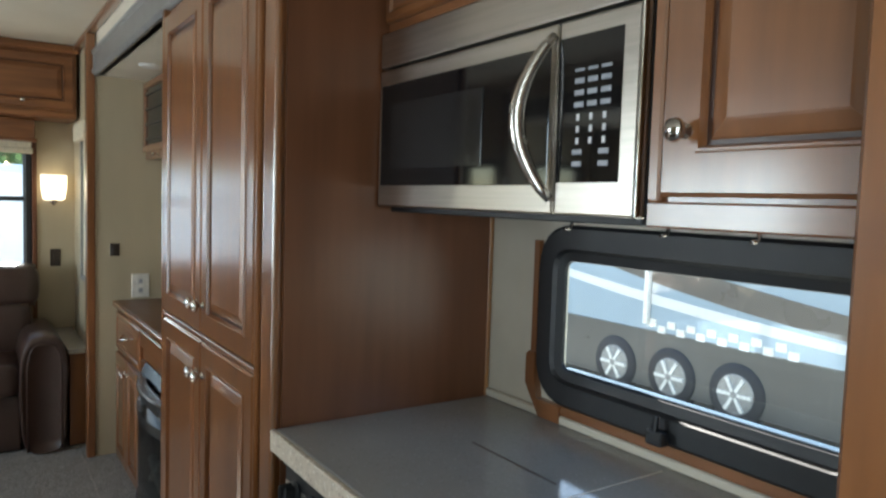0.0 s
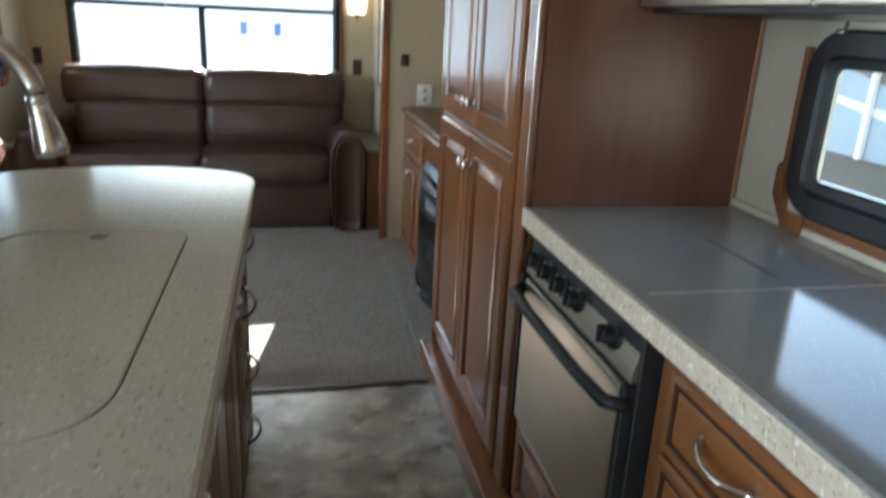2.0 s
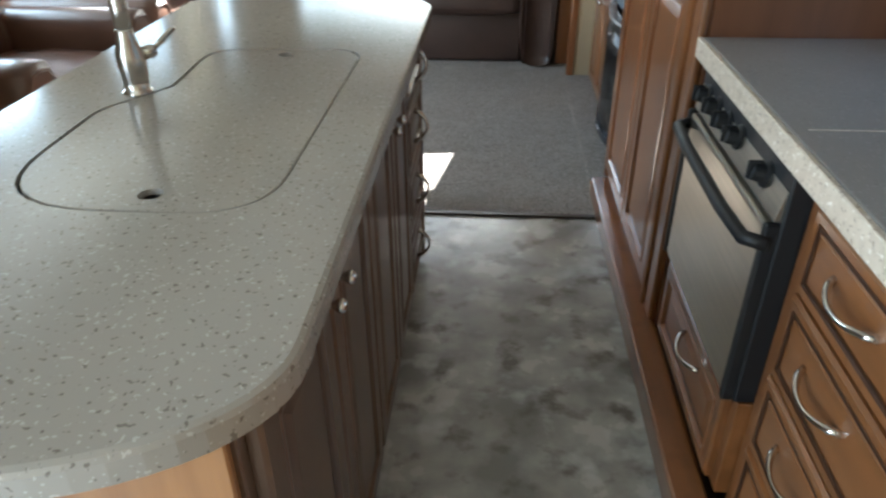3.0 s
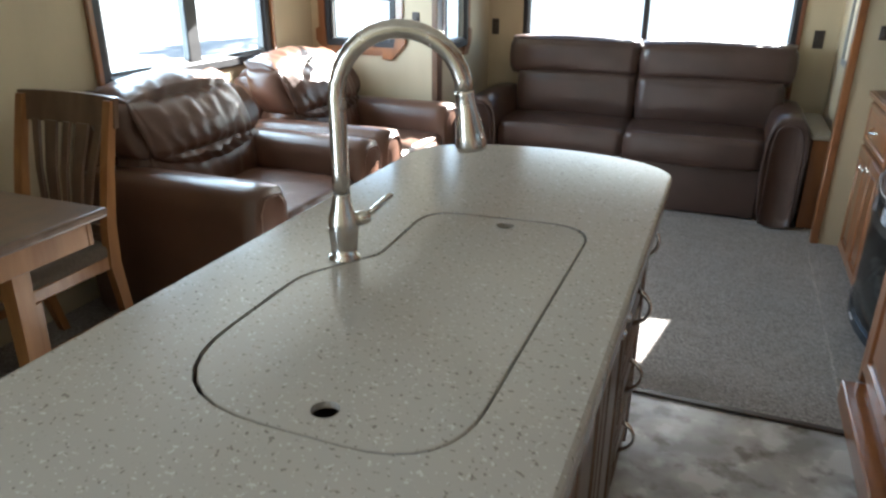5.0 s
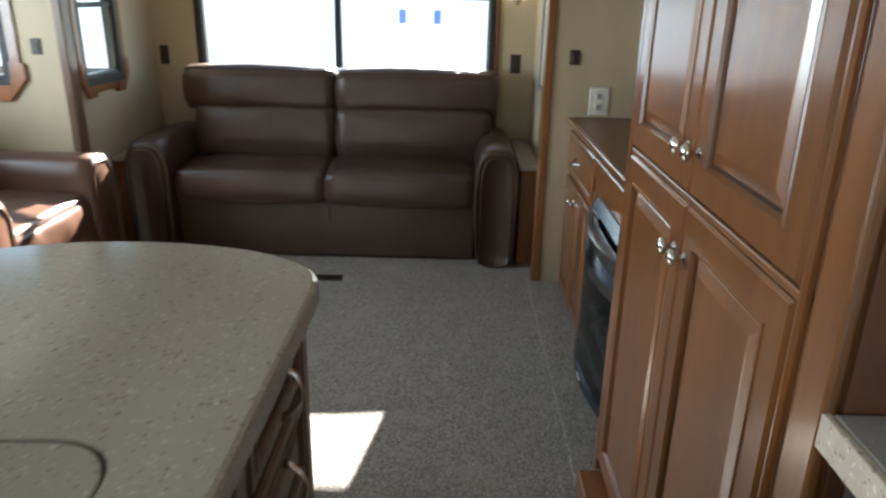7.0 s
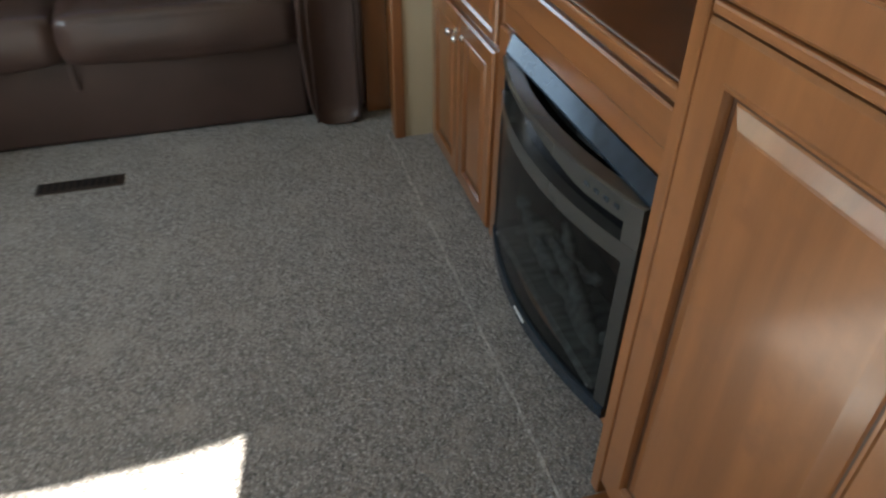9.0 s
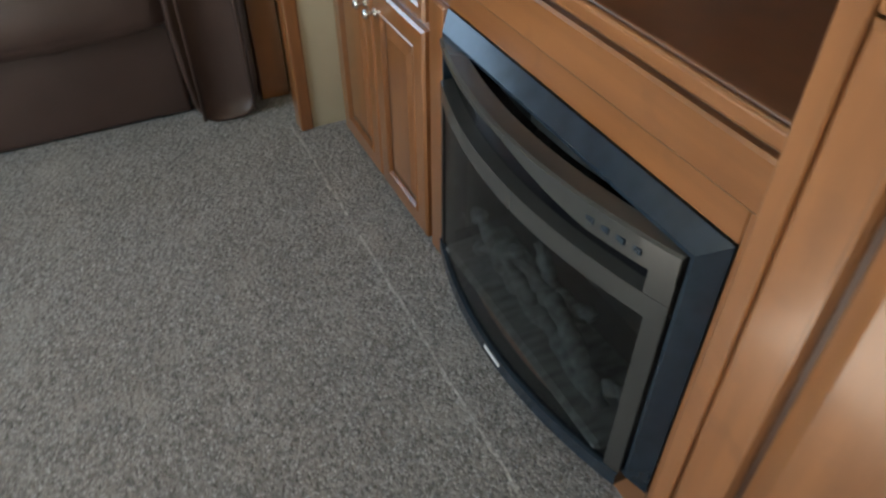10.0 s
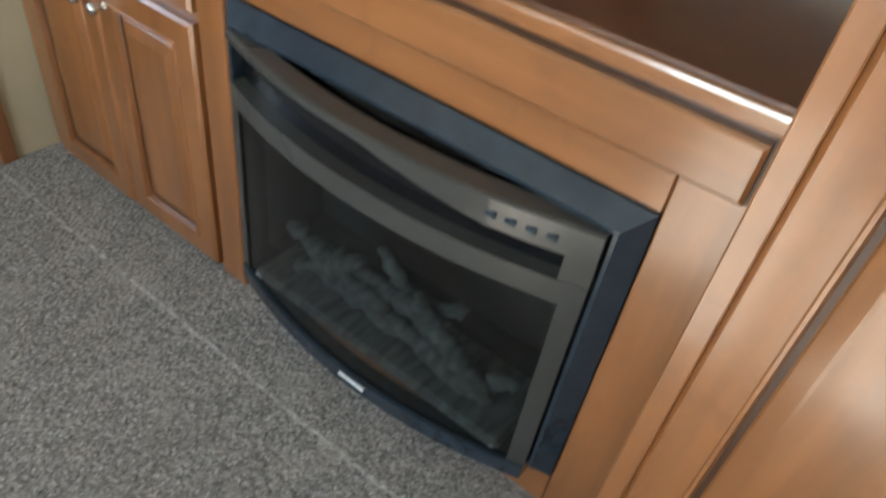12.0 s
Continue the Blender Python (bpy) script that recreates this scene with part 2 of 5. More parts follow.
def tube(points, r, n=10, bm=None):
    """A round bar along points; r is one radius or one for each point."""
    pts = [Vector(p) for p in points]
    rings = []
    up = Vector((0.13, 0.31, 0.94))
    for i, p in enumerate(pts):
        d = (pts[min(i + 1, len(pts) - 1)] - pts[max(i - 1, 0)]).normalized()
        if abs(d.dot(up)) > 0.97:
            up = Vector((0.9, 0.3, 0.1))
        u = d.cross(up).normalized()
        w = d.cross(u)
        rad = r[i] if isinstance(r, (list, tuple)) else r
        rings.append([p + rad * (math.cos(a) * u + math.sin(a) * w) for a in [2 * math.pi * k / n for k in range(n)]])
    return loft(rings, bm=bm)


def turned(at, axis, profile, n=20, bm=None):
    """A turned piece: profile rows are (distance along axis, radius)."""
    return tube([Vector(at) + Vector(axis).normalized() * d for d, r in profile], [max(r, 0.0005) for d, r in profile], n, bm)


def face_map(facing):
    """Maps (u along the face, v up, d outwards) for a face that looks along -x, +x, -y or +y, at a given plane."""
    return {"-x": lambda c, u, v, d: (c - d, u, v), "+x": lambda c, u, v, d: (c + d, u, v),
            "-y": lambda c, u, v, d: (u, c - d, v), "+y": lambda c, u, v, d: (u, c + d, v)}[facing]


def rect_loft(facing, c, u0, u1, v0, v1, rows, cap0=True, cap1=True):
    f = face_map(facing)
    rings = [[f(c, u0 + i, v0 + i, d), f(c, u1 - i, v0 + i, d), f(c, u1 - i, v1 - i, d), f(c, u0 + i, v1 - i, d)] for i, d in rows]
    return loft(rings, True, cap0, cap1)


def raised_door(parent, name, facing, c, u0, u1, v0, v1, rail=0.055, wood=None, thick=0.02):
    """A raised-panel door: frame, dark glazed groove and raised field."""
    wood = wood or WOOD
    d = part(name, rect_loft(facing, c, u0, u1, v0, v1, [(0, 0), (0, thick - 0.006), (0.006, thick), (rail, thick), (rail + 0.006, thick - 0.008), (rail + 0.006, 0)], True, True), wood, parent)
    i = rail + 0.006
    part("groove", rect_loft(facing, c, u0 + i, u1 - i, v0 + i, v1 - i, [(0, thick - 0.010), (0.007, thick - 0.012)]), GLAZE, d)
    j = i + 0.006
    part("raised_panel", rect_loft(facing, c, u0 + j, u1 - j, v0 + j, v1 - j, [(0, thick - 0.011), (0.004, thick - 0.008), (0.024, thick - 0.001), (0.028, thick)]), wood, d)
    e = part("edge_bead", rect_loft(facing, c, u0 + rail - 0.004, u1 - rail + 0.004, v0 + rail - 0.004, v1 - rail + 0.004,
             [(0, thick), (0.002, thick + 0.003), (0.006, thick + 0.003), (0.009, thick - 0.004)], False, False), wood, d)
    return d


def knob(parent, facing, c, u, v, r=0.016):
    f = face_map(facing)
    ax = Vector(f(0, 0, 0, 1))
    return part("knob", turned(f(c, u, v, 0), ax, [(-0.001, 0.011), (0.003, 0.011), (0.005, 0.006), (0.014, 0.006), (0.018, r * 0.8), (0.024, r), (0.030, r * 0.9), (0.034, r * 0.45), (0.035, 0)], 16), CHROME, parent, "polished nickel knob", True)


def arch_pull(parent, facing, c, u, v, length=0.14, vertical=False, out=0.032):
    f = face_map(facing)
    pts, rad = [], []
    for k in range(13):
        s = k / 12
        a = (s - 0.5) * length
        d = out * math.sin(math.pi * s) ** 0.6 - 0.002
        pts.append(f(c, u + (0 if vertical else a), v + (a if vertical else 0) - (0 if vertical else 0.012 * math.sin(math.pi * s)), d))
        rad.append(0.0075 - 0.003 * math.sin(math.pi * s))
    return part("pull_handle", tube(pts, rad, 8), CHROME, parent, "arched polished nickel handle", True)


def rounded(corners, n=8):
    """A closed outline of (x, y, radius) corners."""
    out = []
    k = len(corners)
    for i in range(k):
        p = Vector(corners[i][:2])
        a = (Vector(corners[i - 1][:2]) - p)
        b = (Vector(corners[(i + 1) % k][:2]) - p)
        r = corners[i][2]
        ang = a.angle(b) / 2
        t = min(r / math.tan(ang), 0.49 * a.length, 0.49 * b.length)
        p0, p1 = p + a.normalized() * t, p + b.normalized() * t
        for s in range(n + 1):
            q = s / n
            out.append((1 - q) ** 2 * p0 + 2 * q * (1 - q) * p + q * q * p1)
    return out


def slab(outer, z0, z1, holes=(), round_edge=0.006):
    """A flat slab with an eased upper edge and holes right through it."""
    bm = bmesh.new()
    def offset(pts, d):
        k = len(pts)
        res = []
        for i in range(k):
            t = (pts[(i + 1) % k] - pts[i - 1]).normalized()
            res.append(pts[i] + d * Vector((-t.y, t.x)))
        return res
    area = sum(outer[i - 1].x * outer[i].y - outer[i].x * outer[i - 1].y for i in range(len(outer)))
    sgn = 1 if area > 0 else -1
    rings = []
    for d, z in ((0.0, z0 + round_edge * 0.5), (0.0, z1 - round_edge), (round_edge * 0.3, z1 - round_edge * 0.3), (round_edge, z1)):
        rings.append([(p.x, p.y, z) for p in offset(outer, d * sgn)])
    vr = [[bm.verts.new(p) for p in r] for r in rings]
    k = len(outer)
    for a, b in zip(vr, vr[1:]):
        for i in range(k):
            bm.faces.new((a[i], a[(i + 1) % k], b[(i + 1) % k], b[i]))
    hole_top, hole_bot = [], []
    for h in holes:
        ht = [bm.verts.new((p.x, p.y, z1)) for p in h]
        hb = [bm.verts.new((p.x, p.y, z0 + round_edge * 0.5)) for p in h]
        for i in range(len(h)):
            j = (i + 1) % len(h)
            bm.faces.new((ht[i], ht[j], hb[j], hb[i]))
        hole_top.append(ht)
        hole_bot.append(hb)
    for ring, hs in ((vr[-1], hole_top), (vr[0], hole_bot)):
        edges = []
        for loop in [ring] + hs:
            for i in range(len(loop)):
                e = bm.edges.get((loop[i - 1], loop[i])) or bm.edges.new((loop[i - 1], loop[i]))
                edges.append(e)
        bmesh.ops.triangle_fill(bm, use_beauty=True, use_dissolve=False, edges=edges)
    return bm


def cushion(x0, x1, y0, y1, z0, z1, puff=0.03, n=10, soft=0.35, wrinkle=0.0, seed=0.0):
    """A stuffed leather block: a rounded, slightly swollen and creased box."""
    bm = bmesh.new()
    bmesh.ops.create_cube(bm, size=2)
    bmesh.ops.subdivide_edges(bm, edges=bm.edges[:], cuts=n, use_grid_fill=True)
    c = Vector(((x0 + x1) / 2, (y0 + y1) / 2, (z0 + z1) / 2))
    h = Vector((abs(x1 - x0) / 2, abs(y1 - y0) / 2, abs(z1 - z0) / 2))
    small = min(h)
    for v in bm.verts:
        p = v.co.copy()
        rad = soft * small * 2
        q = Vector((p.x * h.x, p.y * h.y, p.z * h.z))
        inner = Vector([max(-h[i] + rad * 0.5, min(h[i] - rad * 0.5, q[i])) for i in range(3)])
        d = q - inner
        if d.length > 1e-6:
            q = inner + d.normalized() * min(d.length, rad * 0.5)
        w = [1 - p[i] ** 2 for i in range(3)]
        nrm = Vector([p[i] if abs(p[i]) > 0.999 else 0 for i in range(3)])
        if nrm.length:
            nrm.normalize()
            others = [w[i] for i in range(3) if abs(p[i]) < 0.999]
            q += nrm * puff * (math.prod(others) if others else 0)
        q += c
        if wrinkle:
            q += Vector((1, 1, 0.4)).normalized() * wrinkle * noise.noise(Vector((q.x * 5, q.y * 14 + seed, q.z * 9)))
            q += Vector((0.6, 0.6, 1)) * wrinkle * 0.6 * noise.noise(Vector((q.x * 16 + seed, q.y * 22, q.z * 8)))
        v.co = q
    return bm


def wall_with_holes(name, facing, c, thick, u0, u1, v0, v1, holes, material, label):
    """A thick wall with rectangular openings; facing is the room side, c its plane."""
    f = face_map(facing)
    us = sorted({u0, u1, *[h[i] for h in holes for i in (0, 1)]})
    vs = sorted({v0, v1, *[h[i] for h in holes for i in (2, 3)]})
    bm = bmesh.new()
    def inside(u, v):
        return u0 < u < u1 and v0 < v < v1 and not any(h[0] < u < h[1] and h[2] < v < h[3] for h in holes)
    cache = {}
    def vert(u, v, d):
        key = (round(u, 5), round(v, 5), d)
        if key not in cache:
            cache[key] = bm.verts.new(f(c, u, v, d))
        return cache[key]
    cells = {}
    for i in range(len(us) - 1):
        for j in range(len(vs) - 1):
            cells[i, j] = inside((us[i] + us[i + 1]) / 2, (vs[j] + vs[j + 1]) / 2)
    for (i, j), on in cells.items():
        if not on:
            continue
        a, b, p, q = us[i], us[i + 1], vs[j], vs[j + 1]
        for d in (0, -thick):
            bm.faces.new((vert(a, p, d), vert(b, p, d), vert(b, q, d), vert(a, q, d)))
        for (ii, jj), (e0, e1) in (((i - 1, j), ((a, p), (a, q))), ((i + 1, j), ((b, p), (b, q))), ((i, j - 1), ((a, p), (b, p))), ((i, j + 1), ((a, q), (b, q)))):
            if not cells.get((ii, jj), False):
                bm.faces.new((vert(*e0, 0), vert(*e1, 0), vert(*e1, -thick), vert(*e0, -thick)))
    return solo(name, bm, material, label, "wall", kind="structure")


# ---- structure ----
REAR, FRONT, RIGHT, LEFT, TOP = 5.35, -1.7, 0.70, -1.58, 2.30
SLIDE_R, SLIDE_L, SLIDE_TOP = 1.285, -2.45, 2.05
T = 0.05
solo("floor", box(LEFT - 0.05, RIGHT - 0.07, FRONT, 2.5, -0.06, 0.0, 0), VINYL, "grey marbled vinyl kitchen floor", "floor", kind="structure")
solo("carpet", box(LEFT - 0.05, 0.631, 2.5, REAR, -0.06, 0.004, 0), CARPET, "taupe cut-pile carpet in the living area", "carpet", kind="structure")
solo("carpet_corner", box(0.631, 0.70, 4.377, REAR, -0.06, 0.0045, 0), CARPET, "taupe carpet beside the sofa", "carpet", kind="structure")
solo("carpet_slide", box(0.637, 1.285, 2.725, 4.376, -0.06, 0.006, 0), CARPET, "taupe carpet before the fireplace", "carpet", kind="structure")
seam_bm = bmesh.new()
rings = []
for k in range(90):
    y = 2.725 + k * (REAR - 0.9 - 2.725) / 89
    w = 0.013 + 0.010 * noise.noise(Vector((0, y * 20, 0)))
    x = 0.634 + 0.006 * noise.noise(Vector((3, y * 9, 0)))
    rings.append([(x - w, y, 0.002), (x, y, 0.0060 + 0.0040 * noise.noise(Vector((0, y * 26, 5)))), (x + w, y, 0.002)])
solo("carpet_seam", loft(rings, False, False, False, seam_bm), SEAM, "pale frayed seam line in the carpet", "seam", kind="structure")
solo("trim_carpet", box(-0.75, 0.62, 2.485, 2.512, 0.0, 0.011, 0.004, 2), DARKBROWN, "dark threshold strip between vinyl and carpet", "trim", kind="structure")
solo("floor_slide_left", box(SLIDE_L, LEFT - 0.05, 0.5, 4.33, -0.06, 0.003, 0), CARPET, "taupe carpet in the dinette slide-out", "carpet", kind="structure")
solo("floor_slide_kitchen", box(0.70, SLIDE_R, -0.6, 2.72, -0.06, 0.02, 0), DARKBROWN, "floor under the kitchen cabinets", "floor", kind="structure")
solo("ceiling", box(LEFT - 0.06, RIGHT + 0.06, FRONT, REAR, TOP, TOP + 0.06, 0), CEIL, "cream textured ceiling", "ceiling", kind="structure")
solo("ceiling_slide_right", box(RIGHT + 0.002, SLIDE_R + T, -0.6, 4.376 + T, SLIDE_TOP, SLIDE_TOP + 0.05, 0), CEIL, "low cream ceiling of the kitchen slide-out", "ceiling", kind="structure")
solo("ceiling_slide_left", box(SLIDE_L - T, LEFT - 0.002, 0.5, 4.33 + T, SLIDE_TOP, SLIDE_TOP + 0.05, 0), CEIL, "low cream ceiling of the dinette slide-out", "ceiling", kind="structure")

RW = (-1.30, 0.44, 0.93, 1.70)      # rear window
LW = (2.60, 3.84, 0.93, 1.80)       # window behind the recliners
EW = (-2.32, -1.87, 0.97, 1.75)     # window in the end of the left slide-out
NW = (4.46, 4.85, 0.95, 1.75)       # narrow windows beside the sofa
KW = (0.72, 1.47, 1.015, 1.365)     # kitchen window
wall_with_holes("wall_rear", "-y", REAR, T, LEFT - T, RIGHT + T, -0.06, TOP + 0.05, [RW], WALLPAPER, "beige papered rear wall with a wide window")
wall_with_holes("wall_right", "-x", RIGHT, T, 4.376 + T, REAR, -0.06, TOP + 0.05, [], WALLPAPER, "beige papered side wall beside the sofa")
wall_with_holes("wall_left", "+x", LEFT, T, 4.33 + T, REAR, -0.06, TOP + 0.05, [NW], WALLPAPER, "beige papered side wall with a narrow window")
wall_with_holes("wall_slide_left", "+x", SLIDE_L, T, 0.5, 4.33, -0.06, SLIDE_TOP, [LW], WALLPAPER, "beige slide-out wall with a large window")
wall_with_holes("wall_slide_left_end", "-y", 4.33, T, SLIDE_L - T, LEFT - 0.02, -0.06, SLIDE_TOP, [EW], WALLPAPER, "beige end wall of the slide-out with a window")
wall_with_holes("wall_slide_left_front", "+y", 0.5, T, SLIDE_L - T, LEFT - 0.02, -0.06, SLIDE_TOP, [], WALLPAPER, "beige front end of the slide-out")
wall_with_holes("wall_slide_right", "-x", SLIDE_R, T, -0.6, 4.376 + T, -0.06, SLIDE_TOP, [KW], SPLASH, "pale backsplash wall of the kitchen slide-out")
wall_with_holes("wall_slide_right_end", "-y", 4.376, T, RIGHT - 0.02, SLIDE_R, -0.06, SLIDE_TOP, [], WALLPAPER, "beige end wall of the kitchen slide-out")
wall_with_holes("wall_header_right", "-x", RIGHT, 0.03, -0.6, 4.376 + T, SLIDE_TOP, TOP, [], CEIL, "cream header above the kitchen slide-out")
wall_with_holes("wall_header_left", "+x", LEFT, 0.03, 0.5, 4.33 + T, SLIDE_TOP, TOP, [], CEIL, "cream header above the dinette slide-out")
wall_with_holes("wall_front", "+y", FRONT, T, LEFT - T, RIGHT + T, -0.06, TOP + 0.05, [], WALLPAPER, "plain beige wall at the front end")
wall_with_holes("wall_front_left", "+x", LEFT, T, FRONT, 0.5, -0.06, TOP + 0.05, [(-1.36, -0.44, 0.03, 2.0)], WALLPAPER, "plain beige side wall with the open entry")
wall_with_holes("wall_front_right", "-x", RIGHT, T, FRONT, -0.6, -0.06, TOP + 0.05, [], WALLPAPER, "plain beige side wall at the front")
solo("wall_slide_right_front", box(RIGHT, SLIDE_R + T, -0.65, -0.6, -0.06, SLIDE_TOP, 0), WALLPAPER, "plain front end of the kitchen slide-out", "wall", kind="structure")

# slide-out trim
solo("trim_header_right", rect_loft("-x", RIGHT, -0.5, 4.40, SLIDE_TOP - 0.005, SLIDE_TOP + 0.135, [(0, 0.0), (0, 0.012), (0.012, 0.026), (0.03, 0.026), (0.036, 0.018), (0.062, 0.018)]), GREYTRIM, "grey slide-out header trim", "trim", kind="structure")
solo("trim_crown_right", box(RIGHT - 0.045, RIGHT, -0.6, 5.02, TOP - 0.035, TOP - 0.001, 0.012, 2), WOOD_H, "brown wooden crown strip at the ceiling", "trim", kind="structure")
solo("trim_header_left", rect_loft("+x", LEFT, 0.5, 4.36, SLIDE_TOP - 0.005, SLIDE_TOP + 0.135, [(0, 0.0), (0, 0.012), (0.012, 0.026), (0.03, 0.026), (0.036, 0.018), (0.062, 0.018)]), GREYTRIM, "grey slide-out header trim", "trim", kind="structure")
solo("trim_corner_right", box(0.648, 0.690, 4.366, 4.43, 0.004, TOP - 0.04, 0.006, 2), WOOD, "brown wooden corner post of the slide-out opening", "trim", kind="structure")
solo("trim_corner_left", box(LEFT - 0.028, LEFT + 0.012, 4.315, 4.40, 0.004, TOP - 0.04, 0.006, 2), GREYWOOD, "brown wooden corner post of the slide-out opening", "trim", kind="structure")


# ---- windows ----
def window(name, facing, c, hole, label, bars=(), frame=0.04, frame_mat=None, pane_mat=None, proud=0.012):
    """Framed glazing set in a wall opening: bars are (u0, u1, v0, v1)."""
    u0, u1, v0, v1 = hole
    f = face_map(facing)
    w = thing(name, f(c, (u0 + u1) / 2, v0, -0.02), label, "window", kind="structure")
    fr = frame_mat or BLACK
    part("window_frame", rect_loft(facing, c, u0 - 0.004, u1 + 0.004, v0 - 0.004, v1 + 0.004,
         [(0.006, -0.045), (-0.02, 0.001), (-0.02, proud * 0.6), (-0.012, proud), (frame * 0.5, proud), (frame * 0.7, 0.0), (frame, -0.004), (frame, -0.045)], False, False), fr, w)
    for b in bars:
        part("glazing_bar", rect_loft(facing, c, b[0], b[1], b[2], b[3], [(0, -0.04), (0, -0.006), (0.005, 0.0)]), fr, w)
    pane = part("pane", rect_loft(facing, c, u0 + 0.01, u1 - 0.01, v0 + 0.01, v1 - 0.01, [(0, -0.028), (0, -0.024)]), pane_mat or GLASS, w)
    pane.visible_shadow = False
    return w


window("window_1", "-y", REAR, RW, "wide rear window with a thin black frame and crossbars", [(-1.28, 0.42, 1.365, 1.395), (-0.495, -0.455, 0.95, 1.365)], 0.028)
window("window_2", "+x", SLIDE_L, LW, "large black-framed window behind the recliners", [(3.16, 3.25, 0.96, 1.78)], 0.05)
window("window_3", "-y", 4.33, EW, "black-framed window with a crossbar in the slide-out end", [(-2.31, -1.88, 1.225, 1.255)], 0.03)
window("window_4", "+x", LEFT, NW, "narrow black-framed side window by the sofa", [(4.47, 4.84, 1.30, 1.325)], 0.04)
w5 = thing("window_5", (RIGHT, 4.65, 0.95), "narrow side window with its cream shade drawn down", "window", kind="structure")
part("window_frame", rect_loft("-x", RIGHT, 4.46, 4.85, 0.92, 1.76, [(0, 0), (0, 0.02), (0.006, 0.026), (0.03, 0.026), (0.032, 0.002)], True, False), GREYTRIM, w5)
part("shade", box(RIGHT - 0.012, RIGHT - 0.006, 4.49, 4.82, 0.95, 1.73, 0.001), BLIND, w5)
part("shade_valance", box(RIGHT - 0.06, RIGHT - 0.027, 4.44, 4.87, 1.72, 1.82, 0.006), BLIND, w5)


def rounded_window():
    """The kitchen window: a thick black frame with round corners."""
    w = thing("window_6", (SLIDE_R, 1.1, 1.03), "low kitchen window with a thick rounded black frame", "window", kind="structure")
    def ring(y0, y1, z0, z1, r, d):
        return [(SLIDE_R - d, p.x, p.y) for p in rounded([(y0, z0, r), (y1, z0, r), (y1, z1, r), (y0, z1, r)], 6)]
    rows = [(-0.02, 0.03), (-0.035, 0.0), (-0.035, 0.016), (-0.028, 0.022), (0.018, 0.022), (0.026, 0.014), (0.046, 0.010), (0.048, 0.002)]
    y0, y1, z0, z1 = KW
    rings = [ring(y0 + i, y1 - i, z0 + i, z1 - i, max(0.02, 0.075 - i), d) for i, d in rows[1:]]
    part("window_frame", loft(rings, True, False, False), BLACK, w, "thick black rounded frame")
    p = part("pane", box(SLIDE_R + 0.004, SLIDE_R + 0.008, y0 + 0.01, y1 - 0.01, z0 + 0.01, z1 - 0.01, 0), GLASS, w)
    p.visible_shadow = False
    lt = part("latch", box(SLIDE_R - 0.05, SLIDE_R - 0.025, 1.10, 1.14, 0.982, 1.012, 0.005, 2), BLACK, w)
    part("latch_lever", tube([(SLIDE_R - 0.045, 1.12, 1.01), (SLIDE_R - 0.04, 1.12, 1.04)], 0.006, 8), BLACK, lt)
    part("sash_rail", box(SLIDE_R - 0.006, SLIDE_R + 0.016, y0 + 0.05, y1 - 0.05, z0 + 0.046, z0 + 0.052, 0.002), IRON, w)
    return w


rounded_window()


def window_surround(name, facing, c, u0, u1, v0, v1, w=0.05, top=True):
    """A wooden window surround with chamfered lower corners that stand out."""
    t = thing(name, face_map(facing)(c, (u0 + u1) / 2, v0, 0), "brown wooden window surround with chamfered lower corners", "window trim", kind="structure")
    f = face_map(facing)
    def prism(pts, d0, d1):
        return loft([[f(c, a, b, d0) for a, b in pts], [f(c, a, b, d1) for a, b in pts]])
    part("rail", prism([(u0, v0 - w), (u1, v0 - w), (u1, v0), (u0, v0)], 0.0, 0.014), WOOD_X if facing in ("-y", "+y") else WOOD_H, t)
    for a, s in ((u0, 1), (u1, -1)):
        pts = [(a - s * w, v0 + 0.11), (a - s * w * 1.4, v0 + 0.10), (a - s * w * 1.4, v0 + 0.03), (a + s * 0.02, v0 - w - 0.02), (a + s * 0.09, v0 - w - 0.02), (a + s * 0.09, v0 - 0.002), (a + s * 0.01, v0), (a, v0 + 0.05), (a, v0 + 0.11)]
        part("corner_block", prism(pts if s > 0 else pts[::-1], 0.0, 0.020), WOOD, t)
        st = [(a - s * w, v0 + 0.11), (a - s * 0.004, v0 + 0.11), (a - s * 0.004, v1), (a - s * w, v1)]
        part("stile", prism(st if s > 0 else st[::-1], 0.0, 0.013), WOOD, t)
    return t


window_surround("trim_window_end", "-y", 4.33, EW[0] - 0.02, EW[1] + 0.02, EW[2] - 0.02, EW[3] + 0.02)
window_surround("trim_window_narrow", "+x", LEFT, NW[0] - 0.015, NW[1] + 0.015, NW[2] - 0.02, NW[3] + 0.02, 0.035)
window_surround("trim_window_kitchen", "-x", SLIDE_R, KW[0] - 0.036, KW[1] + 0.036, KW[2] - 0.036, 1.36, 0.022)
solo("trim_window_rear", box(0.462, 0.488, REAR - 0.02, REAR, 0.6, 1.74, 0.004), PANEL, "brown wooden strip beside the rear window", "trim", kind="structure")
for y in (2.55, 3.86):
    solo("trim_window_side", box(SLIDE_L, SLIDE_L + 0.025, y, y + 0.03, 0.90, 1.85, 0.005), WOOD, "dark wooden strip beside the side window", "trim", kind="structure")

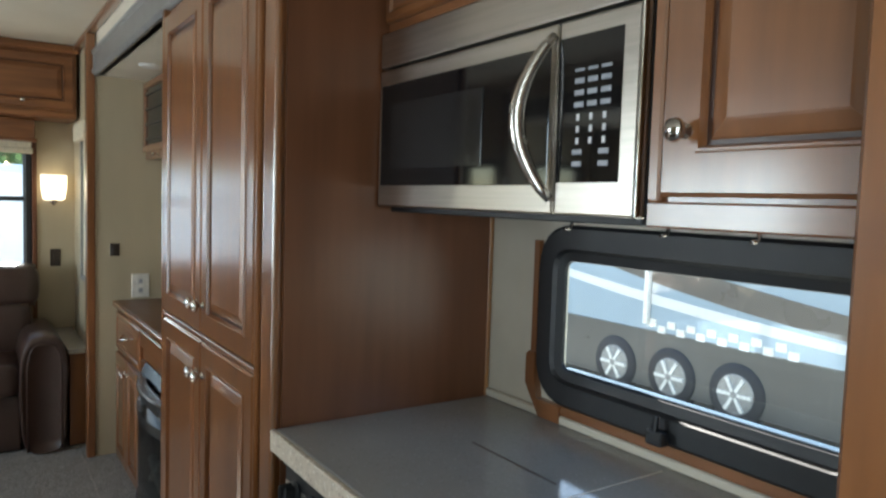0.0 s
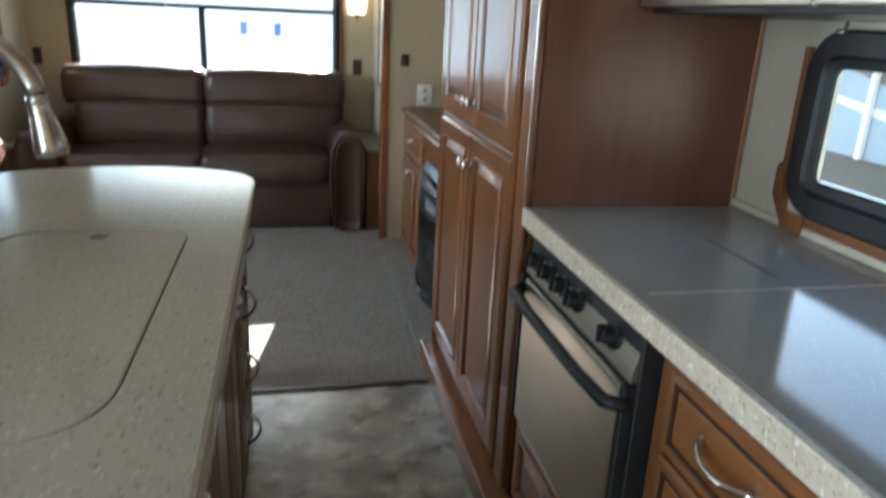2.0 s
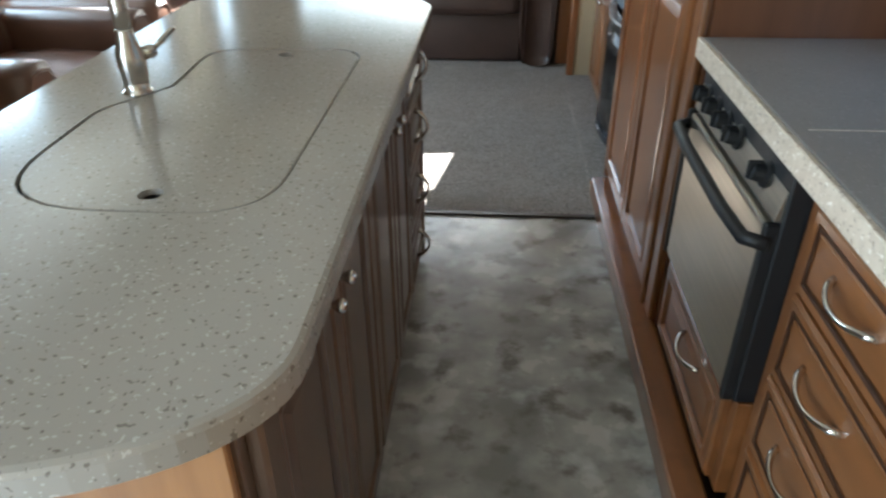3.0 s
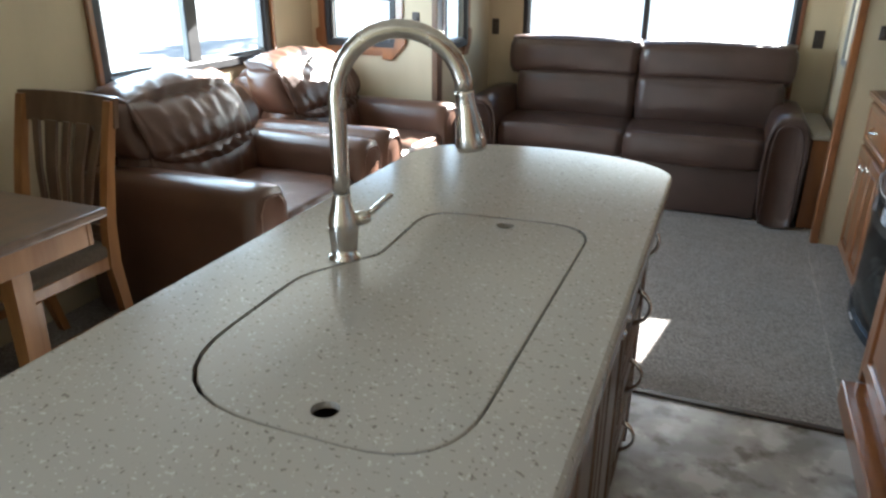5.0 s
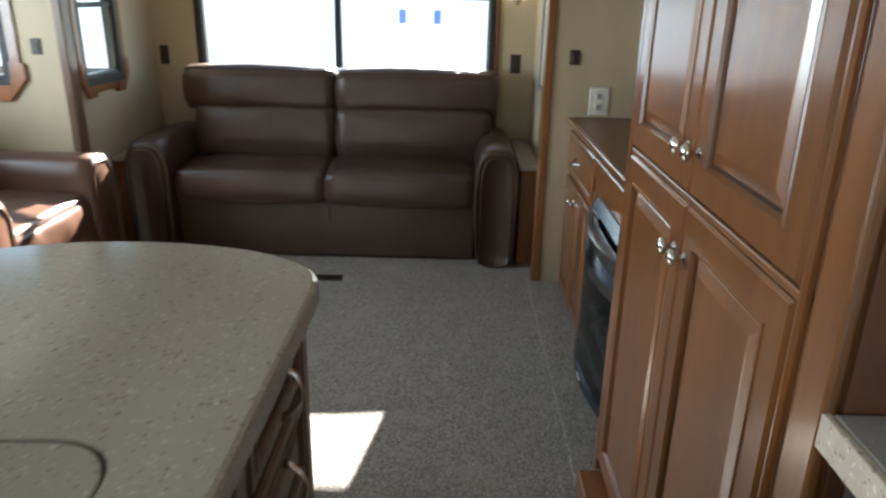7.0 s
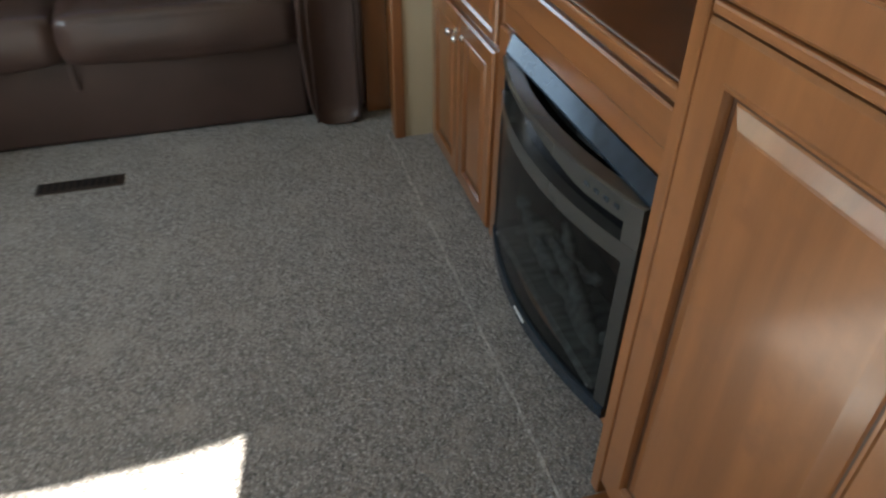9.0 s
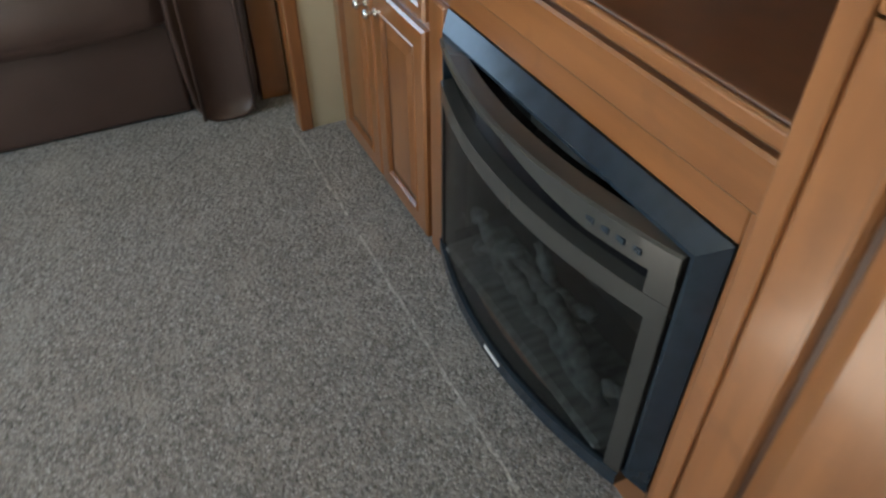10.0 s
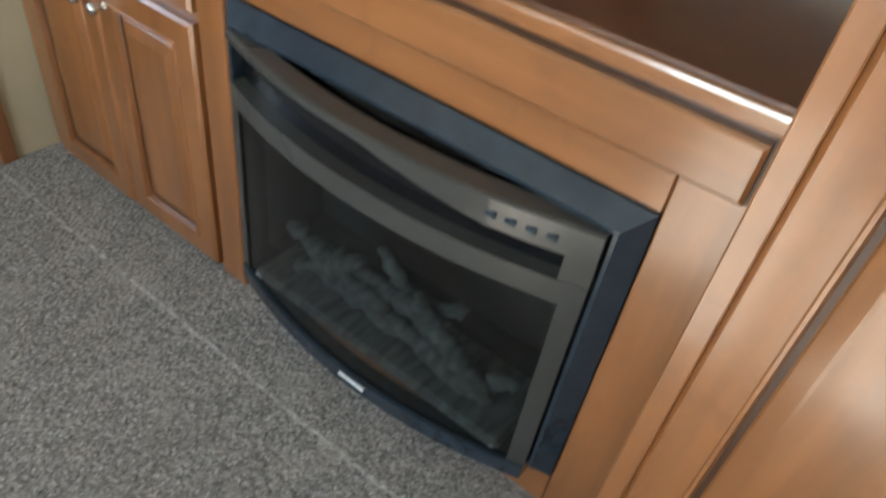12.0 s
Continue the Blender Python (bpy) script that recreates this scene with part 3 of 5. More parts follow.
# rear valance and shade
val = thing("window_valance", (-0.4, REAR, 1.72), "dark wooden valance above the rear window", "valance")
part("fascia", box(-1.36, 0.47, 5.17, 5.20, 1.74, 1.862, 0.006, 2), WOOD_X, val)
part("lip", box(-1.37, 0.48, 5.155, 5.21, 1.725, 1.745, 0.006, 2), WOOD_X, val)
for x in (-1.36, 0.455):
    part("end_board", box(x, x + 0.015, 5.20, REAR - 0.003, 1.74, 1.862, 0.003), WOOD_H, val)
shade = thing("roller_shade", (-0.4, 5.28, 1.66), "cream fabric roller shade rolled up high", "shade")
part("fabric", box(-1.32, 0.455, 5.262, 5.266, 1.68, 1.80, 0), BLIND, shade)
part("hem_bar", box(-1.33, 0.465, 5.252, 5.276, 1.658, 1.692, 0.008, 2), BLIND, shade)
part("roller", turned((-1.33, 5.264, 1.80), (1, 0, 0), [(0, 0.02), (1.78, 0.02)], 14), BLIND, shade)


# ---- rear overhead cabinets ----
for i, x0 in enumerate((-1.57, -1.025, -0.455, 0.115)):
    x1 = x0 + (0.54 if i == 0 else 0.565)
    cab = thing("overhead_cabinet", ((x0 + x1) / 2, 5.18, 1.865), "brown wooden overhead cabinet above the rear window", "cabinet", "rear overhead cabinets")
    part("body", box(x0, x1 - 0.002, 5.035, REAR - 0.002, 1.866, TOP - 0.002, 0.002), WOOD_X, cab)
    part("bottom_rail", box(x0, x1 - 0.002, 5.018, 5.034, 1.866, 1.90, 0.004), WOOD_X, cab)
    d = raised_door(cab, "door", "-y", 5.034, x0 + 0.018, x1 - 0.018, 1.915, 2.235, 0.05, WOOD_X)
    knob(d, "-y", 5.014, (x0 + x1) / 2, 1.955, 0.013)
solo("trim_overhead", box(LEFT + 0.005, RIGHT - 0.005, 5.0, 5.033, TOP - 0.05, TOP - 0.003, 0.01, 2), WOOD_X, "brown crown strip above the overhead cabinets", "trim", kind="structure")


# ---- sofa ----
def sofa():
    s = thing("sofa", (-0.46, 4.95, 0.0), "dark brown leather two-seat sleeper sofa under the rear window", "sofa")
    part("base", box(-1.26, 0.36, 4.64, 5.24, 0.012, 0.325, 0.015, 3), LEATHER, s)
    for a, b, k in ((-1.245, -0.455, 1.0), (-0.445, 0.345, 4.0)):
        part("seat_cushion", cushion(a, b, 4.585, 5.12, 0.325, 0.495, 0.018, 14, 0.28, 0.006, k), LEATHER, s, "", True)
        part("back_lower", cushion(a, b + (0.08 if b > 0 else 0), 4.98, 5.20, 0.47, 0.775, 0.022, 14, 0.4, 0.008, k + 2), LEATHER, s, "", True)
        part("back_upper", cushion(a - (0.07 if a < -1 else 0), b + (0.12 if b > 0 else 0), 5.01, 5.25, 0.745, 0.985, 0.022, 14, 0.45, 0.008, k + 5), LEATHER, s, "", True)
        for f in (0.3, 0.68):
            x = a + f * (b - a)
            part("seam", tube([(x, 4.60, 0.345), (x, 4.578, 0.37), (x, 4.577, 0.45), (x, 4.60, 0.487), (x, 4.70, 0.508)], 0.0028, 6), LEATHER, s)
    for x0, x1 in ((-1.49, -1.25), (0.345, 0.582)):
        c = (x0 + x1) / 2
        rings = []
        for y, g in ((4.545, 0.86), (4.53, 0.95), (4.545, 1.0), (4.75, 1.0), (5.0, 1.0), (5.22, 0.97)):
            r = []
            for k in range(24):
                a = 2 * math.pi * k / 24
                ca, sa = math.cos(a), math.sin(a)
                hw = (x1 - x0) / 2 * g
                px = c + math.copysign(abs(ca) ** 0.55, ca) * hw * (1.0 if sa > 0 else 0.92)
                pz = 0.335 + math.copysign(abs(sa) ** (0.75 if sa > 0 else 0.35), sa) * 0.322 * (g if sa > 0 else 1.0)
                r.append((px, y, pz))
            rings.append(r)
        arm = part("armrest", loft(rings), LEATHER, s, "padded rolled leather arm", True)
        pts = []
        for k in range(21):
            a = math.pi * k / 20
            ca, sa = math.cos(a), math.sin(a)
            pts.append((c + math.copysign(abs(ca) ** 0.55, ca) * 0.082, 4.528, 0.40 + sa ** 0.75 * 0.21 if 0 < k < 20 else 0.03))
        part("welt", tube(pts, 0.006, 6), LEATHER, arm, "", True)
    part("strap", box(-0.452, -0.432, 4.628, 4.634, 0.22, 0.34, 0.002), LEATHER, s, "small leather pull strap")


sofa()
for n, (x0, x1) in {"r": (0.585, 0.688), "l": (-1.565, -1.495)}.items():
    et = thing("end_table", ((x0 + x1) / 2, 4.95, 0.0), "narrow brown wooden end table with a stone top", "end table", "sofa end tables")
    part("body", box(x0 + 0.006, x1 - 0.002, 4.62, REAR - 0.003, 0.005, 0.528, 0.003), WOOD, et)
    part("top", box(x0 - 0.005, x1, 4.60, REAR - 0.003, 0.53, 0.558, 0.006, 2), STONE, et, "beige stone top")


# ---- recliners ----
def recliner():
    """Faces +x; drawn at its place against the slide-out window."""
    y0, y1 = 2.20, 3.24
    r = thing("recliner", (-1.95, 2.72, 0.0), "dark brown leather recliner with a plump pillow back", "recliner", "recliners under the window")
    part("base", box(-2.30, -1.50, y0 + 0.06, y1 - 0.06, 0.012, 0.30, 0.03, 3), LEATHER_R, r)
    part("seat_cushion", cushion(-2.12, -1.44, y0 + 0.215, y1 - 0.215, 0.28, 0.50, 0.03, 14, 0.4, 0.014, 2.0), LEATHER_R, r, "", True)
    part("footrest", cushion(-1.53, -1.43, y0 + 0.22, y1 - 0.22, 0.06, 0.40, 0.02, 12, 0.4, 0.008, 7.0), LEATHER_R, r, "", True)
    for a, b in ((y0, y0 + 0.225), (y1 - 0.225, y1)):
        c = (a + b) / 2
        rings = []
        for x, g in ((-2.28, 0.95), (-2.1, 1.0), (-1.8, 1.0), (-1.50, 1.0), (-1.43, 0.98), (-1.415, 0.85)):
            ring = []
            for k in range(20):
                t = 2 * math.pi * k / 20
                ca, sa = math.cos(t), math.sin(t)
                py = c + math.copysign(abs(ca) ** 0.45, ca) * 0.1125 * g * (1 if sa > 0 else 0.9)
                pz = 0.34 + math.copysign(abs(sa) ** (0.6 if sa > 0 else 0.35), sa) * 0.325 * (g if sa > 0 else 1)
                ring.append((x, py, pz))
            rings.append(ring)
        arm = part("armrest", loft(rings), LEATHER_R, r, "", True)
        pts = [(-1.422, c - 0.086, 0.05), (-1.418, c - 0.088, 0.4), (-1.418, c - 0.08, 0.58), (-1.418, c - 0.05, 0.625), (-1.418, c, 0.632), (-1.418, c + 0.05, 0.625), (-1.418, c + 0.08, 0.58), (-1.418, c + 0.088, 0.4), (-1.422, c + 0.086, 0.05)]
        part("welt", tube(pts, 0.007, 6), LEATHER_R, arm, "", True)
    for nm, zr, xr, th, pf, sd in (("back_pillow_lower", (0.46, 0.73), (-2.15, -2.19), 0.20, 0.05, 1.0), ("back_pillow_upper", (0.66, 0.93), (-2.17, -2.31), 0.25, 0.06, 5.0)):
        bm = cushion(-th / 2, th / 2, y0 + 0.17, y1 - 0.17, zr[0], zr[1], pf, 44, 0.5, 0.013, sd)
        for v in bm.verts:
            # gathers that fan out from the crease between the two pillows
            g = math.exp(-abs(v.co.z - 0.70) / 0.06) * min(1.0, max(0.0, v.co.x / (th / 2)))
            y = v.co.y - (y0 + y1) / 2
            v.co.x -= 0.014 * g * abs(math.sin(y * (46 - 40 * abs(v.co.z - 0.70)) + 2.2 * noise.noise(Vector((y * 7, v.co.z * 9, sd))))) ** 0.7
            f = (v.co.z - zr[0]) / (zr[1] - zr[0])
            v.co.x += xr[0] + f * (xr[1] - xr[0]) + 0.06
        part(nm, bm, LEATHER_R, r, "", True)
    bm = cushion(-2.41, -2.24, y0 + 0.15, y1 - 0.15, 0.12, 0.86, 0.02, 10, 0.4, 0.006, 3)
    part("back_shell", bm, LEATHER_R, r, "", True)
    return r


rec = recliner()
copy_thing(rec, pose(-1.95, 2.72 + 1.055, 0.0))


# ---- dinette ----
def dining_table():
    t = thing("dining_table", (-2.0, 1.3, 0.0), "brown wooden dinette table with a dark top", "table")
    part("tabletop", box(-2.43, -1.595, 0.85, 1.728, 0.712, 0.742, 0.008, 3), GREYWOOD, t)
    for a, b, c, d in ((-2.38, -1.63, 1.67, 1.69), (-2.38, -1.63, 0.91, 0.93), (-1.65, -1.63, 0.93, 1.67), (-2.40, -2.38, 0.91, 1.69)):
        part("apron", box(a, b, c, d, 0.63, 0.711, 0.003), HONEY, t)
    for x in (-2.37, -1.735):
        for y in (0.97, 1.42):
            part("leg", loft([[(x + 0.01 + i * s, y + 0.01 + j * s, z) for i, j in ((0, 0), (1, 0), (1, 1), (0, 1))] for z, s in ((0.004, 0.042), (0.62, 0.058), (0.71, 0.058))]), HONEY, t)


def dining_chair():
    """Faces -y, its back at y 2.1."""
    c = thing("dining_chair", (-2.13, 1.87, 0.0), "brown wooden dining chair with a slatted back", "chair")
    x0, x1 = -2.36, -1.90
    part("seat_frame", box(x0 + 0.01, x1 - 0.01, 1.62, 2.02, 0.385, 0.435, 0.006, 2), HONEY, c)
    part("seat", cushion(x0 + 0.015, x1 - 0.015, 1.615, 2.0, 0.425, 0.475, 0.012, 10, 0.5), FABRIC, c, "brown upholstered seat pad", True)
    # Posts take the brighter honey tone so their colour carries the side light.
    for x in (x0, x1 - 0.034):
        pts = [(0.004, 2.07), (0.20, 2.02), (0.40, 1.995), (0.55, 2.005), (0.75, 2.045), (0.98, 2.105)]
        part("back_post", loft([[(x, y - w, z), (x + 0.034, y - w, z), (x + 0.034, y + w, z), (x, y + w, z)] for (z, y), w in zip(pts, (0.015, 0.02, 0.024, 0.022, 0.018, 0.015))]), HONEY, c)
        part("front_leg", loft([[(x + i * 0.036, 1.63 + j * s, z) for i, j in ((0, 0), (1, 0), (1, 1), (0, 1))] for z, s in ((0.004, 0.03), (0.39, 0.042))]), HONEY, c)
    rings = []
    for k in range(9):
        x = x0 - 0.006 + k * (x1 - x0 + 0.012) / 8
        sag = 0.012 * math.sin(math.pi * k / 8)
        rings.append([(x, 2.085 + sag, 0.885), (x, 2.105 + sag, 0.885), (x, 2.125 + sag, 0.99 + sag * 0.5), (x, 2.105 + sag, 0.99 + sag * 0.5)])
    part("top_rail", loft(rings), GREYWOOD, c)
    part("lower_rail", box(x0 + 0.03, x1 - 0.03, 2.005, 2.025, 0.50, 0.54, 0.004), GREYWOOD, c)
    for k in range(5):
        xt = x0 + 0.075 + k * 0.0775
        xb = x0 + 0.13 + k * 0.050
        wt = 0.028 if k in (1, 3) else 0.016
        wb = wt * 0.75
        part("back_slat", loft([[(x - w, y, z), (x + w, y, z), (x + w, y + 0.012, z), (x - w, y + 0.012, z)] for x, w, y, z in ((xb, wb, 2.01, 0.53), ((xb + xt) / 2, (wb + wt) / 2, 2.04, 0.72), (xt, wt, 2.09, 0.89))]), GREYWOOD, c)
    for x in (x0 + 0.01, x1 - 0.03):
        part("stretcher", box(x, x + 0.02, 1.66, 2.02, 0.17, 0.20, 0.004), HONEY, c)


dining_table()
dining_chair()

# ---- island ----
CX, HW, YF, YN, BULGE = -0.377, 0.378, 2.10, 0.53, 0.215
ISL = []
for k in range(33):
    a = math.pi * k / 32
    ISL.append(Vector((CX + HW * math.cos(a), YF + BULGE * math.sin(a) ** 0.9)))
for k in range(33):
    a = math.pi + math.pi * k / 32
    ISL.append(Vector((CX + HW * math.cos(a), YN - BULGE * abs(math.sin(a)) ** 0.9)))
COVER = [(-0.122, 1.645, 0.10), (-0.49, 1.62, 0.09), (-0.475, 1.34, 0.07), (-0.562, 1.20, 0.14), (-0.553, 0.80, 0.27), (-0.125, 0.80, 0.13)]
def circle(x, y, r, n=18):
    return [Vector((x + r * math.cos(2 * math.pi * k / n), y + r * math.sin(2 * math.pi * k / n))) for k in range(n)]


grow = [(x + (0.004 if x > -0.3 else -0.004), y + (0.004 if y > 1.25 else -0.004), r) for x, y, r in COVER]
isl_top = solo("island_countertop", slab(ISL, 0.868, 0.91, [rounded(grow)], 0.009), STONE, "speckled beige stone island top with rounded ends", "countertop")
solo("sink_cover", slab(rounded(COVER), 0.897, 0.909, [circle(-0.31, 0.855, 0.019), circle(-0.30, 1.59, 0.019)], 0.003), STONE, "speckled beige stone sink cover with finger holes", "sink cover")
# Basin coloured black to give the finger holes their deep shade.
sk = thing("sink", (-0.35, 1.2, 0.70), "sink basin under the stone cover, blackened for deep shade", "sink")
part("basin", loft([[(p.x, p.y, z) for p in rounded([(-0.11 + i, 1.645 + i, 0.1), (-0.585 - i, 1.645 + i, 0.1), (-0.585 - i, 0.79 - i, 0.1), (-0.11 + i, 0.79 - i, 0.1)], 5)] for i, z in ((-0.03, 0.72), (0.0, 0.88), (0.012, 0.8965))], True, False, False), BLACK, sk)

isl = thing("kitchen_island", (-0.377, 1.3, 0.0), "long brown wooden kitchen island with raised-panel doors", "island")
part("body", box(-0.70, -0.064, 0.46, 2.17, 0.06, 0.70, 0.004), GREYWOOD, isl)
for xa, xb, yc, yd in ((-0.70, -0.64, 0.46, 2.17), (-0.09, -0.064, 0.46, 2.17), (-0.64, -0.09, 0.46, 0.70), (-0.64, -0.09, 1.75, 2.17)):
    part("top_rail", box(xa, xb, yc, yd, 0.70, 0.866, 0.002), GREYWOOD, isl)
part("plinth", box(-0.66, -0.10, 0.50, 2.14, 0.0, 0.06, 0.002), DARKBROWN, isl)
for x in (-0.07, -0.70):
    part("corner_post", box(x, x + 0.03, 2.14, 2.185, 0.03, 0.866, 0.004), GREYWOOD, isl)
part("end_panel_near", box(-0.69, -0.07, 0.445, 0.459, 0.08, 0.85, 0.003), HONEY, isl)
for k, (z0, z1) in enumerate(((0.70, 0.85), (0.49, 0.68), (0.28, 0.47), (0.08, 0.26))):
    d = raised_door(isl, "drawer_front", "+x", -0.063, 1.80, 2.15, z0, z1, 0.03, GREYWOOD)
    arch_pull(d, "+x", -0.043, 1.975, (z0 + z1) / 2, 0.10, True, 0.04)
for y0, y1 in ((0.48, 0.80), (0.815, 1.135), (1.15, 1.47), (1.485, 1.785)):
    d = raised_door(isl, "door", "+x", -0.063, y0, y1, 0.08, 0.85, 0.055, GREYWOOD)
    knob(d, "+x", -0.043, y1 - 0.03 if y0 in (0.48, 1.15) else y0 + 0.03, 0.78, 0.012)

# faucet
fa = thing("faucet", (-0.53, 1.30, 0.91), "tall brushed nickel gooseneck faucet with a spray head", "faucet")
part("body", turned((-0.53, 1.30, 0.908), (0, 0, 1), [(0, 0.030), (0.006, 0.030), (0.010, 0.024), (0.03, 0.026), (0.06, 0.029), (0.085, 0.027), (0.105, 0.020), (0.125, 0.0165), (0.13, 0.0165)], 24), NICKEL, fa, "", True)
neck = []
R = 0.112
ux, uy = 0.93, 0.36
for k in range(5):
    neck.append((-0.53, 1.30, 1.03 + 0.046 * k))
for k in range(1, 17):
    a = math.pi * k / 16 * 0.985
    h = R - R * math.cos(a)
    neck.append((-0.53 + ux * h, 1.30 + uy * h, 1.216 + R * math.sin(a)))
part("neck", tube(neck, 0.0163, 16), NICKEL, fa, "", True)
e = Vector(neck[-1])
dwn = (Vector(neck[-1]) - Vector(neck[-2])).normalized()
part("spray_head", turned(e, dwn, [(-0.004, 0.0165), (0.0, 0.018), (0.004, 0.0165), (0.03, 0.019), (0.065, 0.025), (0.088, 0.029), (0.094, 0.0275), (0.100, 0.0265), (0.100, 0.0)], 20), NICKEL, fa, "", True)
lever = part("lever_hub", turned((-0.512, 1.315, 0.985), (0.75, 0.55, 0.1), [(0, 0.014), (0.02, 0.014), (0.028, 0.010)], 14), NICKEL, fa, "", True)
part("lever", tube([(-0.495, 1.33, 0.99), (-0.482, 1.35, 1.003), (-0.468, 1.373, 1.018), (-0.464, 1.38, 1.021)], [0.006, 0.007, 0.006, 0.003], 10), NICKEL, lever, "", True)

# stool at the far end of the island
st = thing("low_stool", (-0.445, 2.54, 0.0), "low dark brown stool beside the island end", "stool")
part("seat", box(-0.655, -0.238, 2.36, 2.72, 0.385, 0.425, 0.006, 2), DARKBROWN, st)
for x in (-0.635, -0.288):
    for y in (2.38, 2.67):
        part("leg", box(x, x + 0.03, y, y + 0.03, 0.004, 0.385, 0.003), DARKBROWN, st)

# ---- kitchen run ----
solo("trim_slide_sill", box(0.62, 0.70, FRONT, 2.72, 0.0, 0.083, 0.007, 2), WOOD_H, "brown wooden slide-out sill along the kitchen floor", "trim", kind="structure")
kb = thing("kitchen_base_cabinet", (0.98, 0.78, 0.083), "brown wooden base cabinet with deep drawers", "cabinet")
part("body", box(0.738, SLIDE_R - 0.004, 0.52, 1.055, 0.03, 0.878, 0.002), WOOD, kb)
for z0, z1 in ((0.685, 0.845), (0.50, 0.675), (0.315, 0.49), (0.12, 0.305)):
    d = part("drawer_front", rect_loft("-x", 0.737, 0.545, 1.0, z0, z1, [(0, 0), (0, 0.012), (0.006, 0.018), (0.020, 0.018), (0.026, 0.013), (0.032, 0.013), (0.036, 0.017)]), WOOD_H, kb)
    part("groove", rect_loft("-x", 0.737, 0.545 + 0.021, 1.0 - 0.021, z0 + 0.021, z1 - 0.021, [(0, 0.0185), (0.004, 0.0165), (0.010, 0.0165)], False, False), GLAZE, d)
    arch_pull(d, "-x", 0.720, 0.815, (z0 + z1) / 2 + 0.012, 0.15)


def stove():
    s = thing("stove", (0.95, 1.36, 0.083), "stainless steel range with black controls under the counter", "stove")
    part("body", box(0.70, SLIDE_R - 0.01, 1.06, 1.665, 0.36, 0.876, 0.003), BLACK, s)
    cp = part("control_panel", loft([[(0.688, y, 0.775), (0.708, y, 0.872), (0.73, y, 0.872), (0.73, y, 0.775)] for y in (1.07, 1.66)]), STEEL_GLOW, s)
    part("panel_trim", box(0.692, 0.70, 1.07, 1.66, 0.868, 0.877, 0.001), BLACK, cp)
    for k in range(5):
        y = 1.60 - k * 0.085 if k < 4 else 1.17
        kn = part("knob", turned((0.698, y, 0.822), (-1, 0, 0.2), [(0, 0.026), (0.006, 0.026), (0.01, 0.019), (0.03, 0.017), (0.032, 0.0)], 16), BLACK, cp, "black control knob")
        part("pointer", box(0.66, 0.688, y - 0.004, y + 0.004, 0.812, 0.848, 0.002), BLACK, kn)
    dr = part("oven_door", box(0.680, 0.700, 1.085, 1.645, 0.365, 0.765, 0.006, 2), STEEL_GLOW, s, "brushed stainless oven door")
    for y in (1.065, 1.647):
        part("door_edge", box(0.676, 0.702, y, y + 0.019, 0.36, 0.77, 0.003), BLACK, dr)
    part("handle", tube([(0.685, 1.655, 0.735), (0.648, 1.63, 0.735), (0.640, 1.5, 0.735), (0.640, 1.2, 0.735), (0.648, 1.085, 0.735), (0.685, 1.06, 0.735)], 0.014, 10), BLACK, dr, "black bar handle", True)


stove()
sd = thing("pan_cabinet", (0.95, 1.36, 0.083), "brown wooden pan cabinet below the stove", "cabinet")
part("body", box(0.712, 1.2, 1.06, 1.70, 0.09, 0.355, 0.002), WOOD_H, sd)
df = raised_door(sd, "drawer_front", "-x", 0.711, 1.09, 1.64, 0.11, 0.34, 0.035, WOOD_H)
arch_pull(df, "-x", 0.691, 1.33, 0.275, 0.15)
ct = thing("kitchen_countertop", (0.98, 1.1, 0.88), "grey stone kitchen countertop with a pale speckled edge", "countertop")
part("top", box(0.69, SLIDE_R - 0.003, 0.50, 1.702, 0.888, 0.934, 0.004, 2), STONE_G, ct)
part("front_edge", box(0.678, 0.6905, 0.50, 1.705, 0.886, 0.933, 0.003, 2), EDGE, ct, "pale speckled front edge")
part("cover_groove", box(1.02, 1.025, 1.16, 1.42, 0.932, 0.9346, 0), GLAZE, ct)
part("cover_joint", box(0.72, 1.25, 1.102, 1.106, 0.932, 0.9346, 0), EDGE, ct)
part("splash_strip", box(SLIDE_R - 0.016, SLIDE_R - 0.002, 0.52, 1.70, 0.935, 0.955, 0.003), SPLASH, ct)


def pantry():
    p = thing("pantry_cabinet", (1.0, 2.2, 0.083), "tall brown wooden pantry with four raised-panel doors", "cabinet")
    part("body", box(0.694, SLIDE_R - 0.004, 1.715, 2.742, 0.06, SLIDE_TOP - 0.003, 0.002), WOOD, p)
    part("side_panel", box(0.705, SLIDE_R - 0.005, 1.706, 1.7145, 0.06, SLIDE_TOP - 0.004, 0.001), PANEL, p, "dark wood-print side panel")
    part("side_strip", box(SLIDE_R - 0.016, SLIDE_R - 0.004, 1.701, 1.706, 0.925, 1.42, 0.001), HONEY, p)
    part("front_stile", box(0.678, 0.696, 1.702, 1.775, 0.085, SLIDE_TOP - 0.004, 0.006, 2), WOOD, p)
    part("stile_bead", tube([(0.677, 1.79, 0.09), (0.677, 1.79, SLIDE_TOP - 0.01)], 0.008, 8), WOOD, p)
    part("far_stile", box(0.6735, 0.696, 2.7165, 2.744, 0.085, SLIDE_TOP - 0.004, 0.002), WOOD, p)
    for z0, z1, kz in ((0.13, 1.028, 0.935), (1.05, 2.02, 1.135)):
        for y0, y1, ky in ((1.812, 2.252, 2.225), (2.258, 2.716, 2.29)):
            d = raised_door(p, "door", "-x", 0.693, y0, y1, z0, z1, 0.062)
            knob(d, "-x", 0.673, ky, kz, 0.0175)
    part("mid_rail", box(0.676, 0.692, 1.80, 2.716, 1.031, 1.047, 0.004, 2), WOOD_H, p)


pantry()


